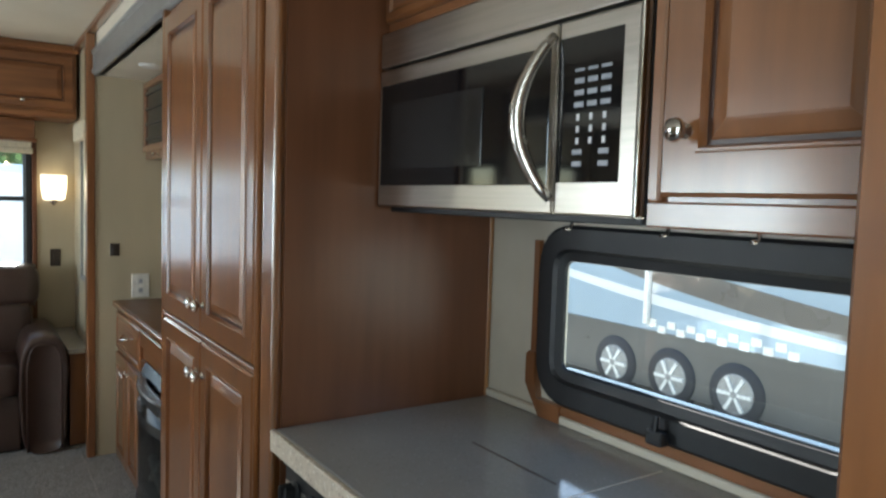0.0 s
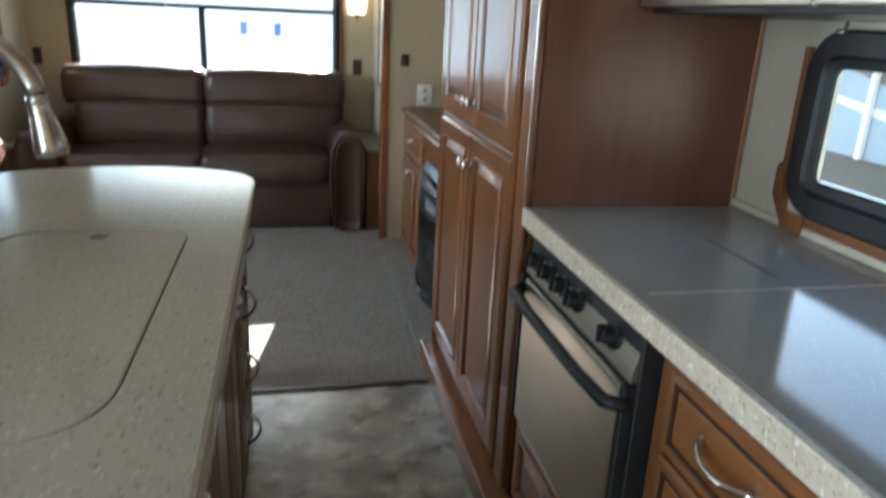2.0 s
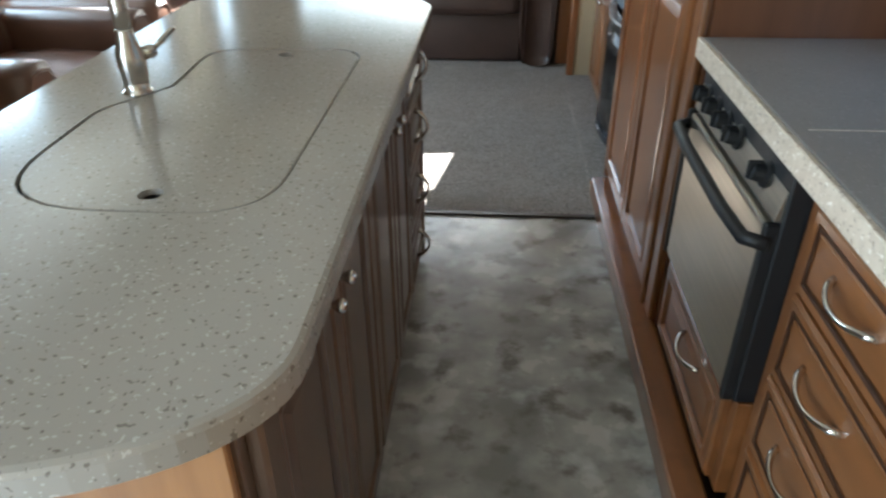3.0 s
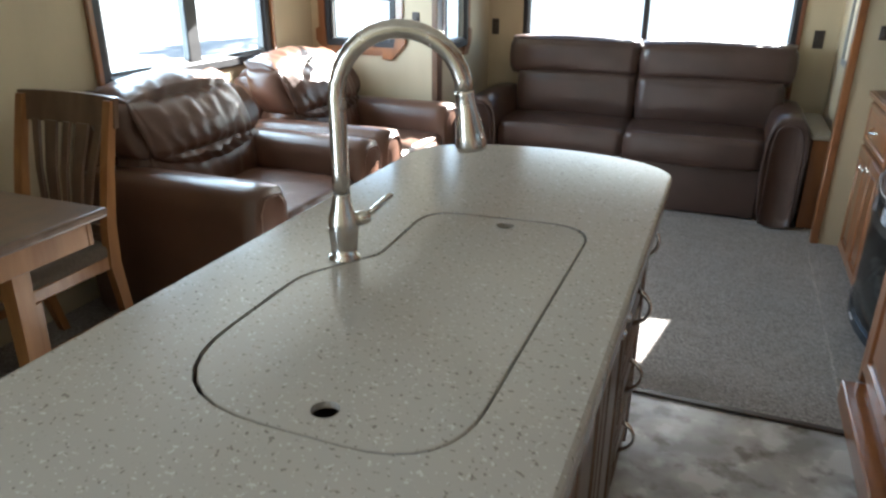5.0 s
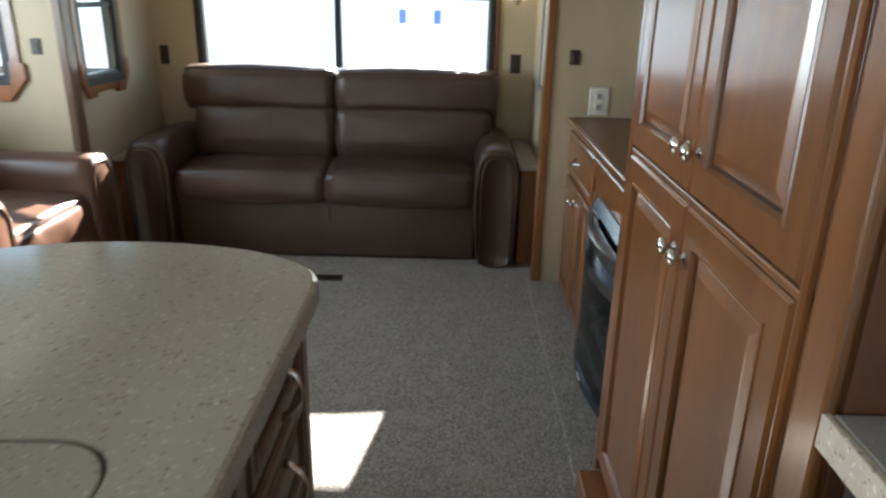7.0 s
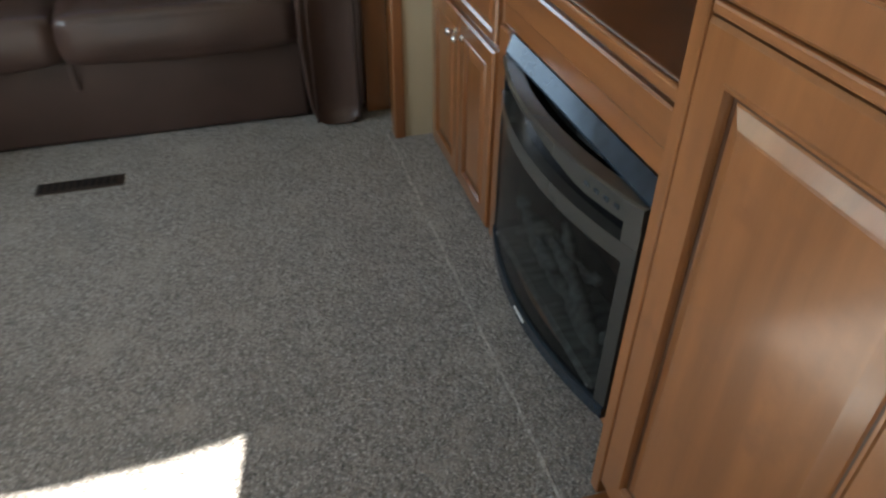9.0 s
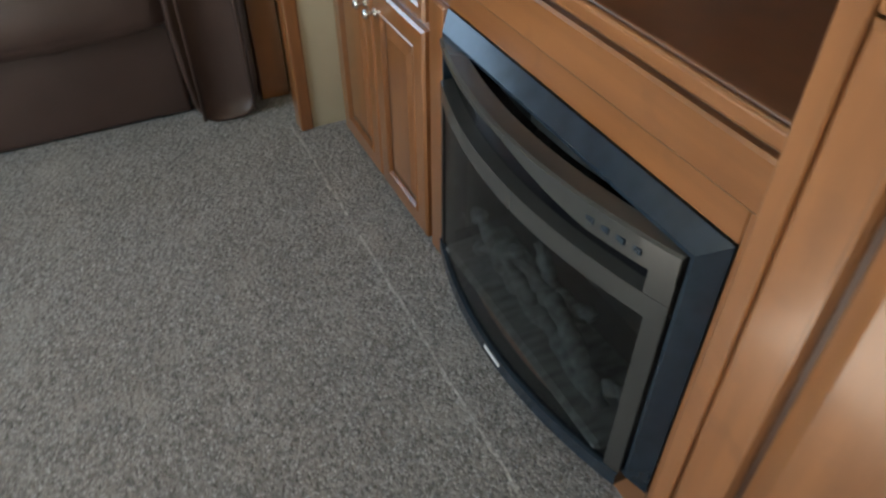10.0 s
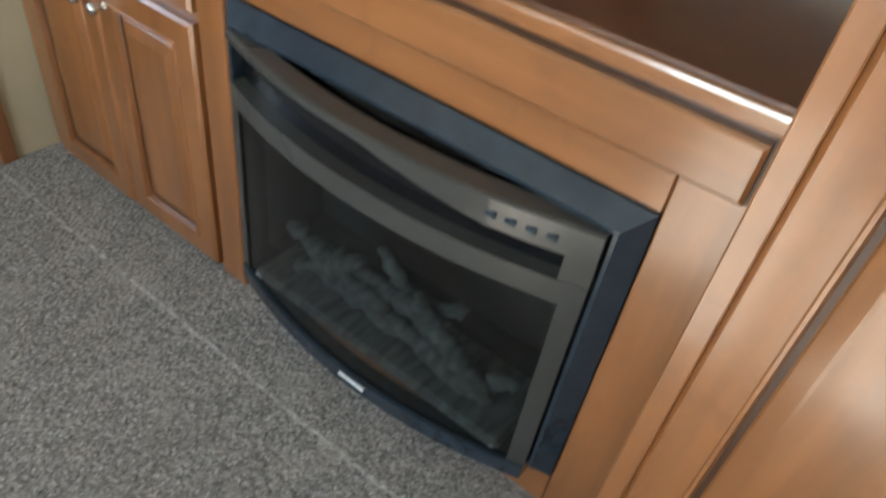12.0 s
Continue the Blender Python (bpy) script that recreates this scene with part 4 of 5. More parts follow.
def microwave():
    m = thing("microwave", (1.1, 1.315, 1.42), "stainless over-the-range microwave with a black glass door", "microwave")
    X = 0.93
    part("body", box(X + 0.022, SLIDE_R - 0.006, 0.93, 1.70, 1.435, 1.825, 0.003), BLACK, m)
    part("bottom", box(X + 0.03, SLIDE_R - 0.01, 0.94, 1.69, 1.418, 1.434, 0.002), BLACK, m)
    part("vent_band", box(X, X + 0.021, 0.93, 1.70, 1.745, 1.825, 0.005, 2), STEEL, m, "stainless vent band")
    dr = part("door", box(X, X + 0.021, 1.103, 1.70, 1.43, 1.74, 0.004, 2), STEEL, m, "stainless door")
    part("door_glass", box(X - 0.0015, X + 0.002, 1.118, 1.688, 1.478, 1.705, 0.001), GLOSS, dr, "black glass")
    part("window_mesh", box(X - 0.003, X - 0.001, 1.30, 1.64, 1.515, 1.66, 0.0005), MESH, dr)
    cp = part("control_side", box(X, X + 0.021, 0.93, 1.099, 1.43, 1.74, 0.004, 2), STEEL, m, "stainless control side")
    panel = part("control_panel", box(X - 0.0015, X + 0.002, 0.962, 1.096, 1.482, 1.712, 0.001), GLOSS, cp, "black keypad")
    for r in range(9):
        for c in range(3):
            if r in (4, 5, 6) or (r > 6 and c == 1):
                if r in (4, 5, 6):
                    part("print", box(X - 0.0028, X - 0.001, 0.990 + c * 0.028, 0.996 + c * 0.028, 1.653 - r * 0.0185, 1.663 - r * 0.0185, 0), PRINT, panel)
                continue
            h = 0.005 if r == 0 else 0.0085
            part("button", box(X - 0.0032, X - 0.001, 0.982 + c * 0.028, 1.003 + c * 0.028, 1.655 - r * 0.0185, 1.655 - r * 0.0185 + h, 0.001), BUTTON, panel)
    pts, rad = [], []
    for k in range(17):
        s = k / 16
        b = math.sin(math.pi * s)
        pts.append((X - 0.002 - 0.042 * b ** 0.7, 1.108 + 0.040 * b, 1.455 + s * 0.265))
        rad.append(0.008 + 0.006 * b)
    part("handle", tube(pts, rad, 12), NICKEL, dr, "bowed satin handle", True)
    part("edge_trim", box(X - 0.001, X + 0.02, 0.926, 0.9295, 1.43, 1.825, 0.001), CHROME, m)


microwave()
uc = thing("upper_cabinet", (1.1, 0.71, 1.42), "brown wooden upper cabinet with a raised-panel door", "cabinet", "kitchen upper cabinets")
part("body", box(0.952, SLIDE_R - 0.004, 0.52, 0.918, 1.418, SLIDE_TOP - 0.003, 0.003), WOOD, uc)
part("face_frame", box(0.938, 0.952, 0.52, 0.915, 1.418, 1.455, 0.003), WOOD_H, uc)
part("side_stile", box(0.938, 0.952, 0.895, 0.915, 1.455, SLIDE_TOP - 0.003, 0.003), WOOD, uc)
d = raised_door(uc, "door", "-x", 0.9515, 0.535, 0.89, 1.462, 2.02, 0.062)
knob(d, "-x", 0.9315, 0.848, 1.55, 0.0165)
uh = thing("upper_cabinet", (1.1, 1.31, 1.83), "low brown wooden cabinet above the microwave", "cabinet", "kitchen upper cabinets")
part("body", box(0.95, SLIDE_R - 0.004, 0.925, 1.702, 1.83, SLIDE_TOP - 0.003, 0.003), WOOD_H, uh)
d = part("door", rect_loft("-x", 0.9495, 0.945, 1.69, 1.85, 2.02, [(0, 0), (0, 0.012), (0.006, 0.018), (0.02, 0.018), (0.026, 0.012), (0.034, 0.012), (0.05, 0.018)]), WOOD_H, uh)
arch_pull(d, "-x", 0.932, 1.36, 1.875, 0.12)
for y in (1.33, 1.08, 0.90):
    h = thing("cup_hook", (1.2, y, 1.40), "small nickel hook under the cabinets", "hook", "hooks")
    part("shank", tube([(1.2, y, 1.419), (1.2, y, 1.405), (1.195, y, 1.396), (1.18, y, 1.396)], 0.004, 6), CHROME, h, "", True)
    part("plate", turned((1.2, y, 1.419), (0, 0, -1), [(-0.001, 0.012), (0.003, 0.012)], 12), CHROME, h)
tp = thing("tall_cabinet", (1.0, 0.0, 0.083), "tall brown wooden cabinet at the end of the counter", "cabinet")
part("body", box(0.695, SLIDE_R - 0.004, -0.55, 0.498, 0.083, SLIDE_TOP - 0.003, 0.003), WOOD, tp)
part("edge_stile", box(0.678, 0.695, 0.44, 0.502, 0.083, SLIDE_TOP - 0.003, 0.004), WOOD, tp)
raised_door(tp, "door", "-x", 0.694, -0.5, 0.43, 1.06, 2.0, 0.062)
raised_door(tp, "door", "-x", 0.694, -0.5, 0.43, 0.13, 1.03, 0.062)

# ---- hutch with fireplace ----
HX = 0.80
hu = thing("hutch_cabinet", (1.04, 3.54, 0.006), "brown wooden hutch with drawer, doors and a fireplace bay", "cabinet")
part("body_end", box(HX, SLIDE_R - 0.004, 3.692, 4.372, 0.008, 0.82, 0.002), WOOD, hu)
part("body_top", box(HX, SLIDE_R - 0.004, 2.838, 3.69, 0.672, 0.82, 0.002), WOOD_H, hu)
part("side_stile", box(HX - 0.002, SLIDE_R - 0.004, 2.746, 2.836, 0.008, 0.82, 0.002), WOOD, hu)
part("mid_stile", box(HX - 0.012, HX + 0.1, 3.618, 3.69, 0.008, 0.671, 0.005, 2), WOOD, hu)
part("bottom_rail", box(HX, HX + 0.05, 2.838, 3.616, 0.008, 0.095, 0.002), WOOD_H, hu)
fl = part("long_panel", rect_loft("-x", HX - 0.003, 2.76, 3.67, 0.737, 0.812, [(0, 0), (0, 0.012), (0.005, 0.016), (0.010, 0.016)]), WOOD_H, hu)
part("panel_groove", rect_loft("-x", HX - 0.0025, 2.756, 3.674, 0.733, 0.816, [(0, 0), (0, 0.002), (0.006, 0.002)]), GLAZE, hu)
d = part("drawer_front", rect_loft("-x", HX - 0.001, 3.70, 4.31, 0.61, 0.805, [(0, 0), (0, 0.012), (0.006, 0.018), (0.024, 0.018), (0.03, 0.012), (0.036, 0.012), (0.05, 0.018)]), WOOD_H, hu)
arch_pull(d, "-x", HX - 0.018, 4.02, 0.715, 0.12)
for y0, y1, ky in ((3.70, 3.998, 3.97), (4.004, 4.31, 4.035)):
    d = raised_door(hu, "door", "-x", HX - 0.001, y0, y1, 0.025, 0.59, 0.055)
    knob(d, "-x", HX - 0.021, ky, 0.53, 0.013)
ht = thing("sideboard_counter", (1.04, 3.54, 0.822), "brown wooden counter along the hutch with a moulded edge", "countertop")
part("board", box(HX - 0.012, SLIDE_R - 0.004, 2.746, 4.373, 0.824, 0.855, 0.004, 2), PANEL, ht, "dark stained wooden top")
part("edge_moulding", box(HX - 0.026, HX - 0.0125, 2.746, 4.373, 0.826, 0.853, 0.006, 3), WOOD_H, ht, "rounded wooden edge moulding")


def fireplace():
    f = thing("electric_fireplace", (0.85, 3.2, 0.095), "black electric fireplace with a bowed glass front", "fireplace")
    y0, y1, z0, z1 = 2.838, 3.616, 0.096, 0.671
    part("outer_frame", rect_loft("-x", HX, y0, y1, z0, z1, [(0.002, 0.002), (0.0, 0.003), (0.030, 0.030), (0.036, 0.030), (0.036, -0.03)], False, False), IRON, f, "sloping charcoal frame")
    part("back_box", rect_loft("-x", HX, y0 + 0.03, y1 - 0.03, z0 + 0.03, z1 - 0.03, [(0.0, -0.2), (0, -0.002), (0.004, -0.002), (0.004, -0.19)], True, True), INNER, f)
    n = 24
    ya, yb = y0 + 0.040, y1 - 0.038
    bow = 0.058
    def bowed(za, zb, d0, d1, inset=0.0, sag_top=0.0, ua=ya, ub=yb):
        rings = []
        for k in range(n + 1):
            s = k / n
            y = ua + inset + s * (ub - ua - 2 * inset)
            q = (y - ya) / (yb - ya)
            b = bow * (1 - (2 * q - 1) ** 2)
            zt = zb - sag_top * (1 - (2 * q - 1) ** 2)
            rings.append([(HX - d1 - b, y, za), (HX - d1 - b, y, zt), (HX - d0 - b, y, zt), (HX - d0 - b, y, za)])
        return loft(rings)
    dr = part("door", bowed(0.502, 0.542, 0.005, 0.038), IRON_G, f, "dark grey bowed door frame")
    part("door_stile", bowed(z0 + 0.03, 0.502, 0.005, 0.038, 0, 0, ya, ya + 0.03), IRON_G, dr)
    part("door_stile", bowed(z0 + 0.03, 0.502, 0.005, 0.038, 0, 0, yb - 0.022, yb), IRON_G, dr)
    part("viewing_glass", bowed(z0 + 0.03, 0.502, 0.030, 0.034, 0, 0, ya + 0.03, yb - 0.022), TINT, dr, "smoked viewing glass")
    part("ash_bed", box(HX - 0.05, HX + 0.12, ya + 0.05, yb - 0.04, z0 + 0.025, z0 + 0.05, 0.01), LOG, f, "grey ash bed")
    part("bottom_rail", bowed(z0 - 0.004, z0 + 0.03, 0.0, 0.042), IRON, dr)
    part("badge", box(HX - 0.1015, HX - 0.0995, 3.185, 3.245, z0 + 0.012, z0 + 0.020, 0), PRINT, dr)
    rings = []
    for k in range(n + 1):
        q = k / n
        y, b = ya + q * (yb - ya), bow * (1 - (2 * q - 1) ** 2)
        low = 0.587 + 0.033 * min(1.0, max(0.0, q - 0.22) / 0.3)
        rings.append([(HX - 0.040 - b, y, low), (HX - 0.040 - b, y, 0.631), (HX - 0.034 - b, y, 0.634), (HX - b, y, 0.634), (HX - b, y, low)])
    lip = part("control_lip", loft(rings), IRON_G, f, "curved glossy control lip")
    part("control_slot", bowed(0.543, 0.62, -0.03, 0.010, 0.0), GLOSS, f, "deep black control slot")
    part("slot_end", bowed(0.543, 0.591, 0.0, 0.038, 0, 0, ya, ya + 0.04), IRON_G, f)
    for k in range(4):
        y = 2.93 + 0.027 * k
        b = bow * (1 - (2 * (y + 0.012 - ya) / (yb - ya) - 1) ** 2)
        part("touch_button", box(HX - 0.0408 - b, HX - 0.036 - b, y, y + 0.023, 0.603, 0.613, 0.001), IRON, lip)
    part("top_recess", box(HX - 0.001, HX + 0.03, ya, yb, 0.633, z1 - 0.036, 0), BLACK, f)
    random.seed(4)
    for k, (ca, za, cb, zb, r) in enumerate(((2.98, 0.18, 3.16, 0.30, 0.026), (3.02, 0.17, 3.42, 0.21, 0.030), (3.08, 0.30, 3.30, 0.21, 0.024), (3.22, 0.22, 3.46, 0.28, 0.024),
                                             (2.94, 0.24, 3.08, 0.17, 0.020), (3.14, 0.20, 3.27, 0.33, 0.022), (3.28, 0.31, 3.44, 0.19, 0.020), (3.10, 0.25, 3.36, 0.27, 0.026))):
        pts = []
        for s in range(15):
            q = s / 14
            pts.append((HX - 0.012 + 0.018 * (k % 3), ca + q * (cb - ca) + random.uniform(-0.006, 0.006), za + q * (zb - za) + random.uniform(-0.006, 0.006)))
        part("log", tube(pts, [r * (0.45 + 0.45 * random.random()) for q in pts], 9), LOG, f, "ash grey ceramic log", True)
    return f


fireplace()

# entertainment bay above the hutch
tv = thing("television", (1.2, 3.2, 0.9), "black flat television in the hutch bay", "television")
part("screen", box(1.19, 1.196, 2.79, 3.62, 0.94, 1.42, 0.002), GLOSS, tv)
part("bezel", rect_loft("-x", 1.19, 2.77, 3.64, 0.92, 1.44, [(0, -0.05), (0, 0.004), (0.005, 0.006), (0.02, 0.006), (0.021, -0.001)]), BLACK, tv)
part("foot", box(1.12, 1.27, 3.1, 3.3, 0.856, 0.92, 0.006), BLACK, tv)
sh = thing("speaker_cabinet", (1.15, 3.75, 0.856), "brown wooden side cabinet standing on the hutch", "cabinet")
part("body", box(1.02, SLIDE_R - 0.004, 3.66, 3.86, 0.856, 1.60, 0.004), WOOD, sh)
raised_door(sh, "door", "-x", 1.0195, 3.67, 3.85, 0.875, 1.57, 0.035)
av = thing("wall_cabinet", (1.1, 4.1, 1.62), "brown wooden wall cabinet with a dark grille door", "cabinet")
part("body", box(0.94, SLIDE_R - 0.004, 3.78, 4.372, 1.62, 2.04, 0.003), WOOD, av)
g = part("grille", box(0.934, 0.9395, 3.84, 4.33, 1.70, 2.0, 0.001), GLOSS, av, "dark glass grille")
for k in range(4):
    part("grille_bar", box(0.928, 0.9335, 3.84, 4.33, 1.72 + k * 0.08, 1.735 + k * 0.08, 0.001), IRON, g)
fr = part("frame", rect_loft("-x", 0.9395, 3.80, 4.365, 1.66, 2.03, [(0, 0), (0, 0.012), (0.005, 0.016), (0.032, 0.016), (0.036, 0.0)], True, False), WOOD, av)
knob(av, "-x", 0.939, 4.05, 1.64, 0.011)
lp = thing("puck_light", (0.86, 3.85, SLIDE_TOP - 0.01), "round white ceiling light, unlit", "light")
part("rim", turned((0.86, 3.85, SLIDE_TOP - 0.001), (0, 0, -1), [(0, 0.055), (0.006, 0.055), (0.012, 0.045), (0.012, 0.0)], 24), WHITE, lp, "", True)


def wall_box(facing, c, u, v, material, label, w=0.036, h=0.06, name="wall_switch"):
    t = thing(name, face_map(facing)(c, u, v, 0), label, "switch")
    p = part("plate", rect_loft(facing, c, u - w, u + w, v - h, v + h, [(0, 0), (0, 0.004), (0.003, 0.007)]), material, t)
    part("rocker", rect_loft(facing, c, u - w * 0.45, u + w * 0.45, v - h * 0.55, v + h * 0.55, [(0, 0.006), (0, 0.009), (0.002, 0.011)]), material, p)
    return t


wall_box("-y", 4.376, 0.785, 1.13, DARKBROWN, "small dark brown switch plate on the slide-out wall", 0.024, 0.034)
wall_box("-y", 4.33, -1.715, 1.13, DARKBROWN, "small dark brown switch plate on the slide-out wall", 0.024, 0.036)
wall_box("-y", REAR, -1.53, 1.02, DARKBROWN, "dark brown outlet plate beside the sofa", 0.026, 0.055)
wall_box("-y", REAR, 0.59, 1.01, DARKBROWN, "dark brown outlet plate beside the sofa", 0.03, 0.055)
ol = wall_box("-y", 4.376, 0.915, 0.93, WHITE, "white outlet box above the hutch", 0.045, 0.065, "wall_outlet")
for z in (0.905, 0.955):
    part("socket", rect_loft("-y", 4.376, 0.905, 0.925, z - 0.012, z + 0.012, [(0, 0.0105), (0, 0.0125)]), BUTTON, ol)
wall_box("-x", RIGHT, 4.48, 0.99, HONEY, "small wooden latch plate by the sofa", 0.014, 0.05, "latch_plate")


def sconce():
    s = thing("wall_sconce", (0.58, REAR, 1.45), "frosted glass wall sconce with a nickel finial", "sconce")
    part("back_plate", box(0.555, 0.605, REAR - 0.012, REAR, 1.36, 1.52, 0.004), NICKEL, s)
    part("shade", loft([[(0.58 + r * math.cos(a), REAR - 0.045 + 0.55 * r * math.sin(a), z) for a in [2 * math.pi * k / 24 for k in range(24)]] for z, r in ((1.375, 0.045), (1.385, 0.062), (1.45, 0.072), (1.535, 0.075), (1.535, 0.070), (1.45, 0.067), (1.39, 0.057))], True, False, True), OPAL, s, "cream frosted glass shade", True)
    part("finial", turned((0.58, REAR - 0.045, 1.378), (0, 0, -1), [(0, 0.03), (0.008, 0.026), (0.014, 0.010), (0.024, 0.013), (0.032, 0.006), (0.036, 0)], 14), NICKEL, s, "", True)


sconce()


def ceiling_fan():
    hx, hy = -0.43, 3.92
    f = thing("ceiling_fan", (hx, hy, TOP - 0.02), "white ceiling fan with four blades, at rest", "ceiling fan")
    part("canopy", turned((hx, hy, TOP - 0.001), (0, 0, -1), [(0, 0.07), (0.02, 0.07), (0.03, 0.04), (0.05, 0.04)], 20), WHITE, f, "", True)
    part("motor", turned((hx, hy, TOP - 0.045), (0, 0, -1), [(0, 0.05), (0.01, 0.095), (0.05, 0.10), (0.07, 0.06), (0.08, 0)], 24), WHITE, f, "", True)
    for k in range(4):
        a = radians(47 + 90 * k)
        ca, sa = math.cos(a), math.sin(a)
        def at(r, w, z):
            return (hx + ca * r - sa * w, hy + sa * r + ca * w, TOP - 0.08 + z)
        rings = [[at(r, -w, 0.012), at(r, w, -0.012), at(r, w, -0.006), at(r, -w, 0.018)] for r, w in ((0.12, 0.035), (0.16, 0.05), (0.45, 0.06), (0.61, 0.058), (0.635, 0.045))]
        part("blade", loft(rings), WHITE, f)


ceiling_fan()
vent = thing("floor_vent", (-0.45, 4.34, 0.004), "dark brown metal floor register in the carpet", "vent")
part("frame", box(-0.605, -0.325, 4.30, 4.375, 0.004, 0.009, 0.002), DARKBROWN, vent)
for k in range(11):
    part("slat", box(-0.595 + k * 0.0235, -0.582 + k * 0.0235, 4.312, 4.364, 0.009, 0.0115, 0.001), BLACK, vent)

# ---- outside ----
GZ = -0.95
solo("ground", box(-300, 300, -300, 300, GZ - 0.5, GZ, 0), GROUND, "pale gravel dealer lot", "ground", kind="structure")


def trailer(name, facing, c, u0, u1, h, label, wheels=(), graphics=True, paint=None):
    """A parked travel trailer whose side looks along facing, at plane c."""
    f = face_map(facing)
    t = thing(name, f(c, (u0 + u1) / 2, GZ, 0), label, "trailer")
    z0, z1 = GZ + 0.45, GZ + 0.45 + h
    def rings(us):
        return [[f(c, u, z, d) for z, d in ((z0 + lo, 0), (z1 - 0.15 - hi, 0), (z1 - hi, -0.12), (z1 - hi, -2.3), (z1 - 0.15 - hi, -2.42), (z0 + lo, -2.42))] for u, lo, hi in us]
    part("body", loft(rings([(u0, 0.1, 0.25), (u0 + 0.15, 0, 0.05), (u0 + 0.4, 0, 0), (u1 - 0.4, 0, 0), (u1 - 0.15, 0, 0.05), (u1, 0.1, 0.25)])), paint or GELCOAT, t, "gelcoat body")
    part("skirt", loft([[f(c, u, z, d) for z, d in ((z0 - 0.30, 0.012), (z0 + 0.42, 0.012), (z0 + 0.42, -0.1), (z0 - 0.22, -0.1))] for u in (u0 + 0.1, u1 - 0.1)]), SKIRT, t, "taupe lower skirt")
    if graphics:
        for k, (a, b, za, zb, w, m) in enumerate(((u1 - 0.5, u0 + 1.3, 2.1, 0.62, 0.14, SWOOSH), (u1 - 0.3, u0 + 0.4, 2.7, 1.05, 0.10, PRINT), (u1 - 0.9, u0 + 2.6, 1.35, 0.55, 0.06, PRINT))):
            rr = []
            for s in range(17):
                q = s / 16
                u = a + q * (b - a)
                z = z0 + za + (zb - za) * (1 - (1 - q) ** 2)
                ww = w * math.sin(math.pi * min(1, q * 0.9 + 0.1)) + 0.004
                rr.append([f(c, u, z - ww, 0.006 + 0.001 * k), f(c, u, z + ww, 0.006 + 0.001 * k)])
            part("stripe", loft(rr, False, False, False), m, t)
        n = 9
        for k in range(n):
            u = u0 + 0.6 + k * 0.42
            part("decal", loft([[f(c, u + i * 0.26, z0 + 0.40 + j * 0.14 + (0.05 if k % 2 else 0.0), d) for i, j in ((0, 0), (1, 0), (1, 1), (0, 1))] for d in (0.013, 0.016)]), PRINT, t)
        part("awning_arm", loft([[f(c, u1 - 2.9 + i * 0.07, z0 + 0.42 + j * (h - 0.6), d) for i, j in ((0, 0), (1, 0), (1, 1), (0, 1))] for d in (0.013, 0.08)]), WHITE, t)
    for u in wheels:
        w = part("wheel", turned(f(c, u, GZ + 0.36, -0.2), Vector(f(0, 0, 0, 1)), [(0, 0.2), (0.02, 0.34), (0.06, 0.36), (0.20, 0.36), (0.235, 0.33), (0.24, 0.24)], 32), TYRE, t, "black tyre", True)
        part("rim", turned(f(c, u, GZ + 0.36, 0.038), Vector(f(0, 0, 0, 1)), [(0, 0.23), (0.008, 0.22), (0.0152, 0.12), (0.03, 0.05), (0.035, 0.0)], 32), GREYTRIM, w)
        for k in range(6):
            a = math.pi * k / 3
            part("spoke", loft([[f(c, u + r * math.cos(a) - s * 0.02 * math.sin(a), GZ + 0.36 + r * math.sin(a) + s * 0.02 * math.cos(a), d) for r, s in ((0.04, -1), (0.21, -1), (0.21, 1), (0.04, 1))] for d in (0.046, 0.075)]), WHITE, w)
    return t


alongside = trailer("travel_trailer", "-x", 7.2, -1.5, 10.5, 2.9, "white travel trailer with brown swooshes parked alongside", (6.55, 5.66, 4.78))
for k in range(14):
    part("decal_block", box(7.186, 7.1985, 4.1 + 0.14 * k, 4.22 + 0.14 * k, GZ + 0.86 + 0.07 * (k % 2), GZ + 0.95 + 0.07 * (k % 2), 0.002), WHITE, alongside)
part("awning_arm", box(7.12, 7.1985, 6.02, 6.09, GZ + 0.95, GZ + 2.7, 0.01), WHITE, alongside, "upright white awning arm")
trailer("travel_trailer", "-y", 15.0, -9.0, 4.5, 2.37, "long low white trailer parked behind", (-3.6, -2.7), False, GELCOAT_W)
trailer("travel_trailer", "+x", -10.0, 0.0, 14.0, 2.9, "white travel trailer parked across the lot", (6.0, 6.9), True, GELCOAT_W).rotation_euler.z = radians(38)
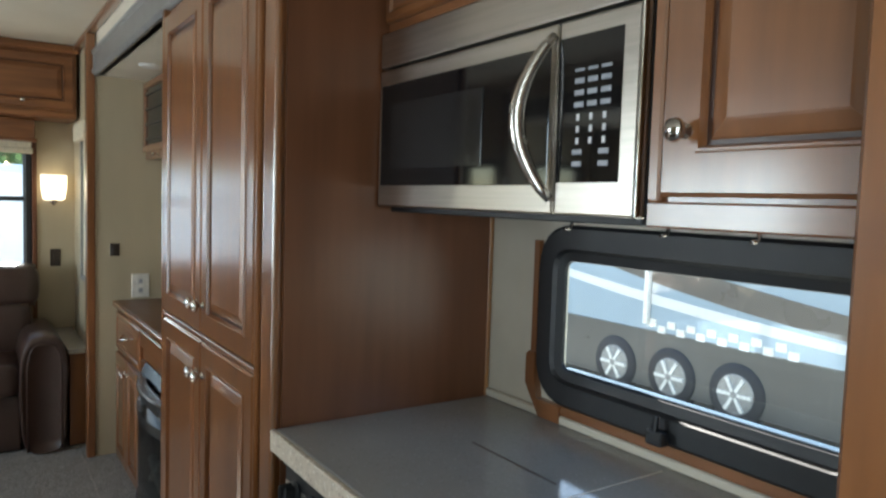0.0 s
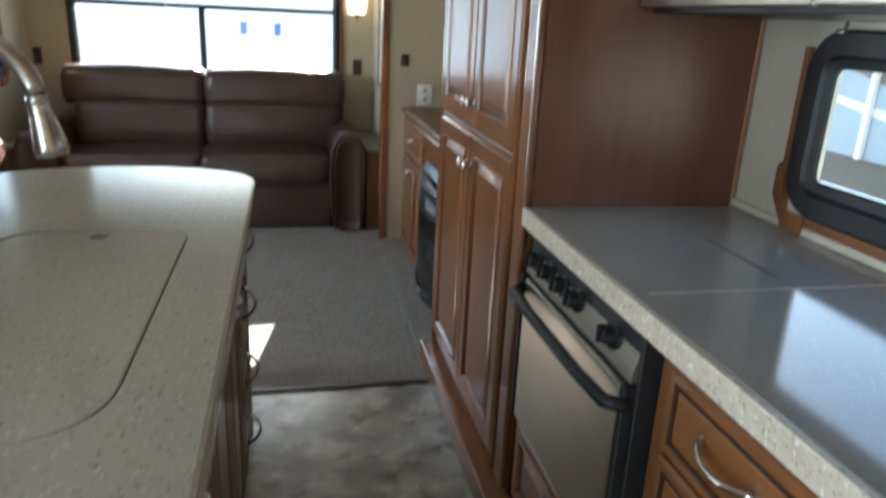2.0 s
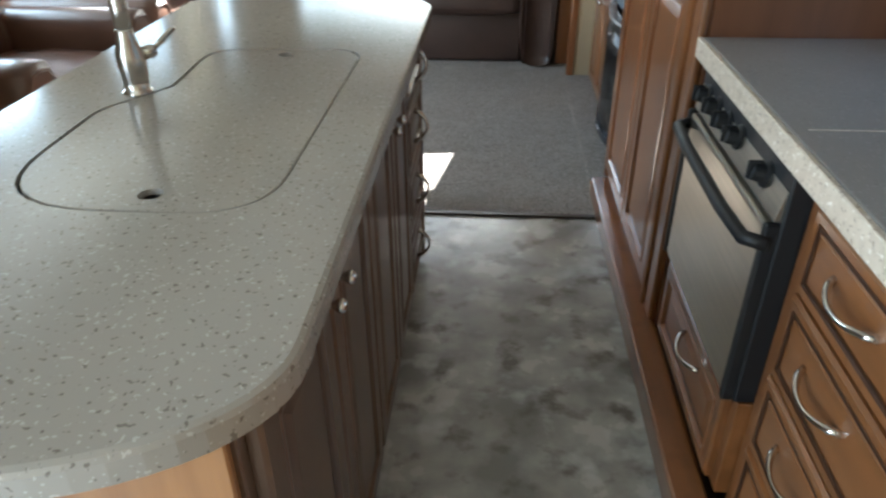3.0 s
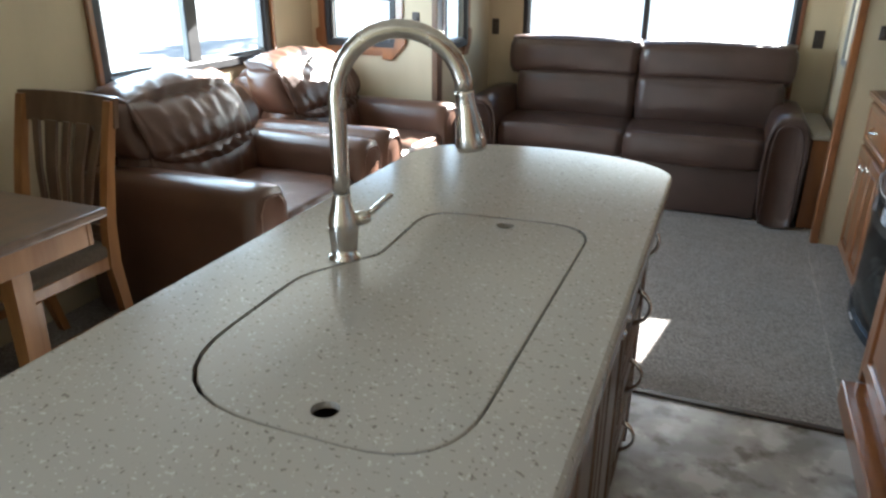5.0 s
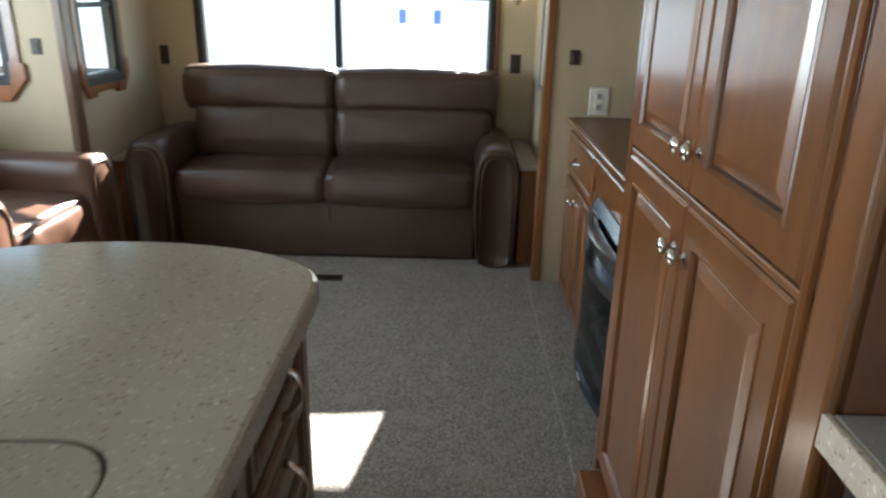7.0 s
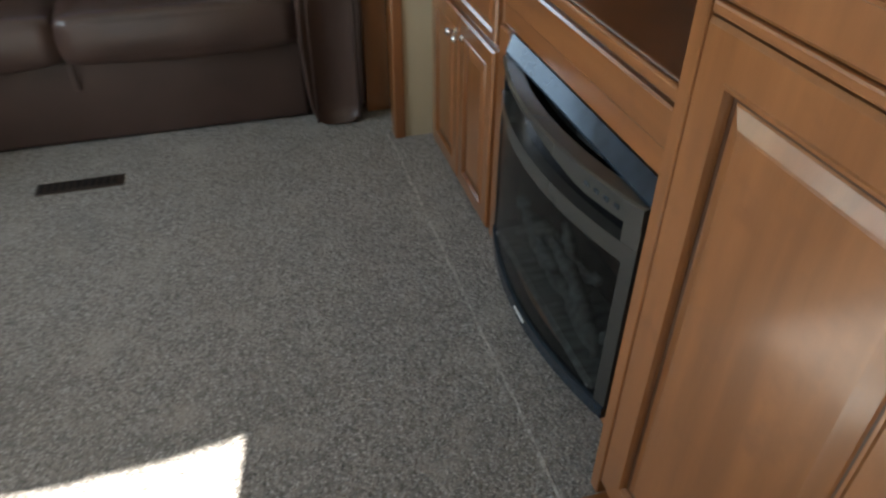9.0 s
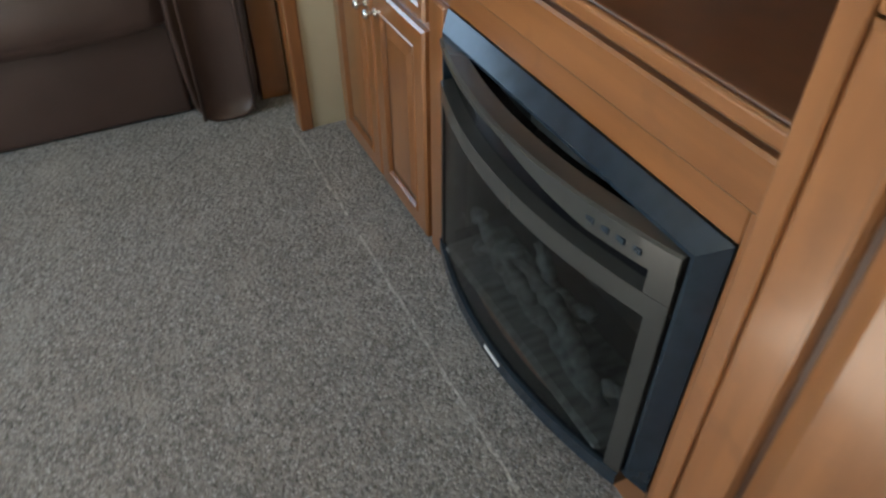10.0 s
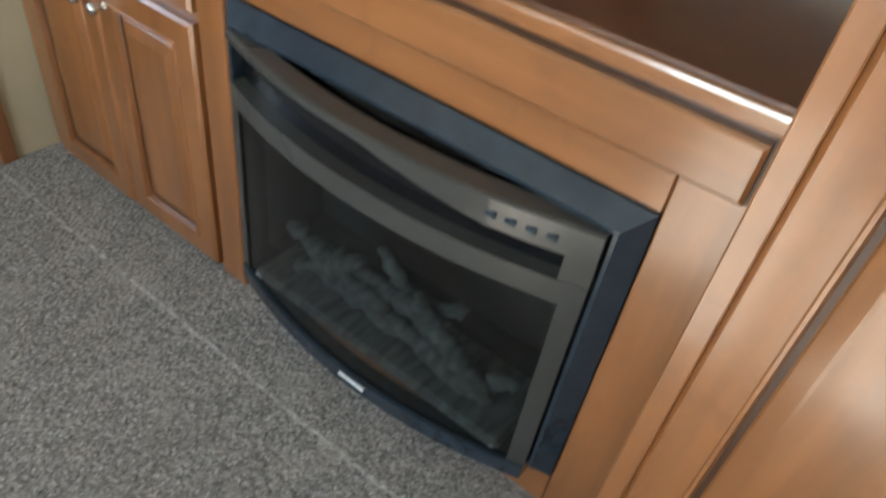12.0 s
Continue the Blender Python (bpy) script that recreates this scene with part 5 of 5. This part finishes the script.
for x in (-0.55, -0.05):
    sg = thing("yard_sign", (x, 11.6, GZ), "small blue sign board on a post", "sign", "blue signs")
    part("post", box(x - 0.02, x + 0.02, 11.6, 11.64, GZ, 1.0, 0.004), WHITE, sg)
    part("board", box(x - 0.05, x + 0.05, 11.57, 11.6, 1.0, 1.19, 0.006), BLUE, sg)


def tree(x, y, h, seed):
    random.seed(seed)
    t = thing("tree", (x, y, GZ), "leafy green tree beyond the lot", "tree", "trees")
    part("trunk", tube([(x, y, GZ), (x + 0.1, y, GZ + h * 0.3), (x, y + 0.1, GZ + h * 0.6)], [0.22, 0.17, 0.08], 8), BARK, t)
    for k in range(5):
        a = k * 1.3 + seed
        part("limb", tube([(x, y, GZ + h * (0.3 + 0.05 * k)), (x + math.cos(a) * h * 0.2, y + math.sin(a) * h * 0.2, GZ + h * (0.5 + 0.06 * k))], [0.08, 0.03], 6), BARK, t)
    verts, faces = [], []
    for k in range(2600):
        a, b, r = random.uniform(0, 6.283), random.uniform(-0.9, 1), random.uniform(0.55, 1) ** 0.5
        lump = 1 + 0.3 * noise.noise(Vector((math.cos(a) * 2, math.sin(a) * 2, b * 3 + seed)))
        q = math.sqrt(max(0, 1 - b * b)) * r * lump
        p = Vector((x + math.cos(a) * q * h * 0.36, y + math.sin(a) * q * h * 0.36, GZ + h * 0.62 + b * r * h * 0.33 * lump))
        u = Vector((random.uniform(-1, 1), random.uniform(-1, 1), random.uniform(-1, 1))).normalized() * random.uniform(0.09, 0.2)
        w = u.cross(Vector((random.uniform(-1, 1), random.uniform(-1, 1), 0.5))).normalized() * 0.1
        i = len(verts)
        verts += [p - u, p + w, p + u, p - w]
        faces.append((i, i + 1, i + 2, i + 3))
    me = bpy.data.meshes.new("crown")
    me.from_pydata([tuple(v - Vector((x, y, GZ))) for v in verts], [], faces)
    me.materials.append(LEAF)
    c = new("crown", me)
    c.parent = t


for k in range(9):
    tree(-13 + k * 3.1 + (k % 3) * 0.5, 27 + (k % 2) * 2.5, 5.6 + (k % 3) * 0.7, k + 1)
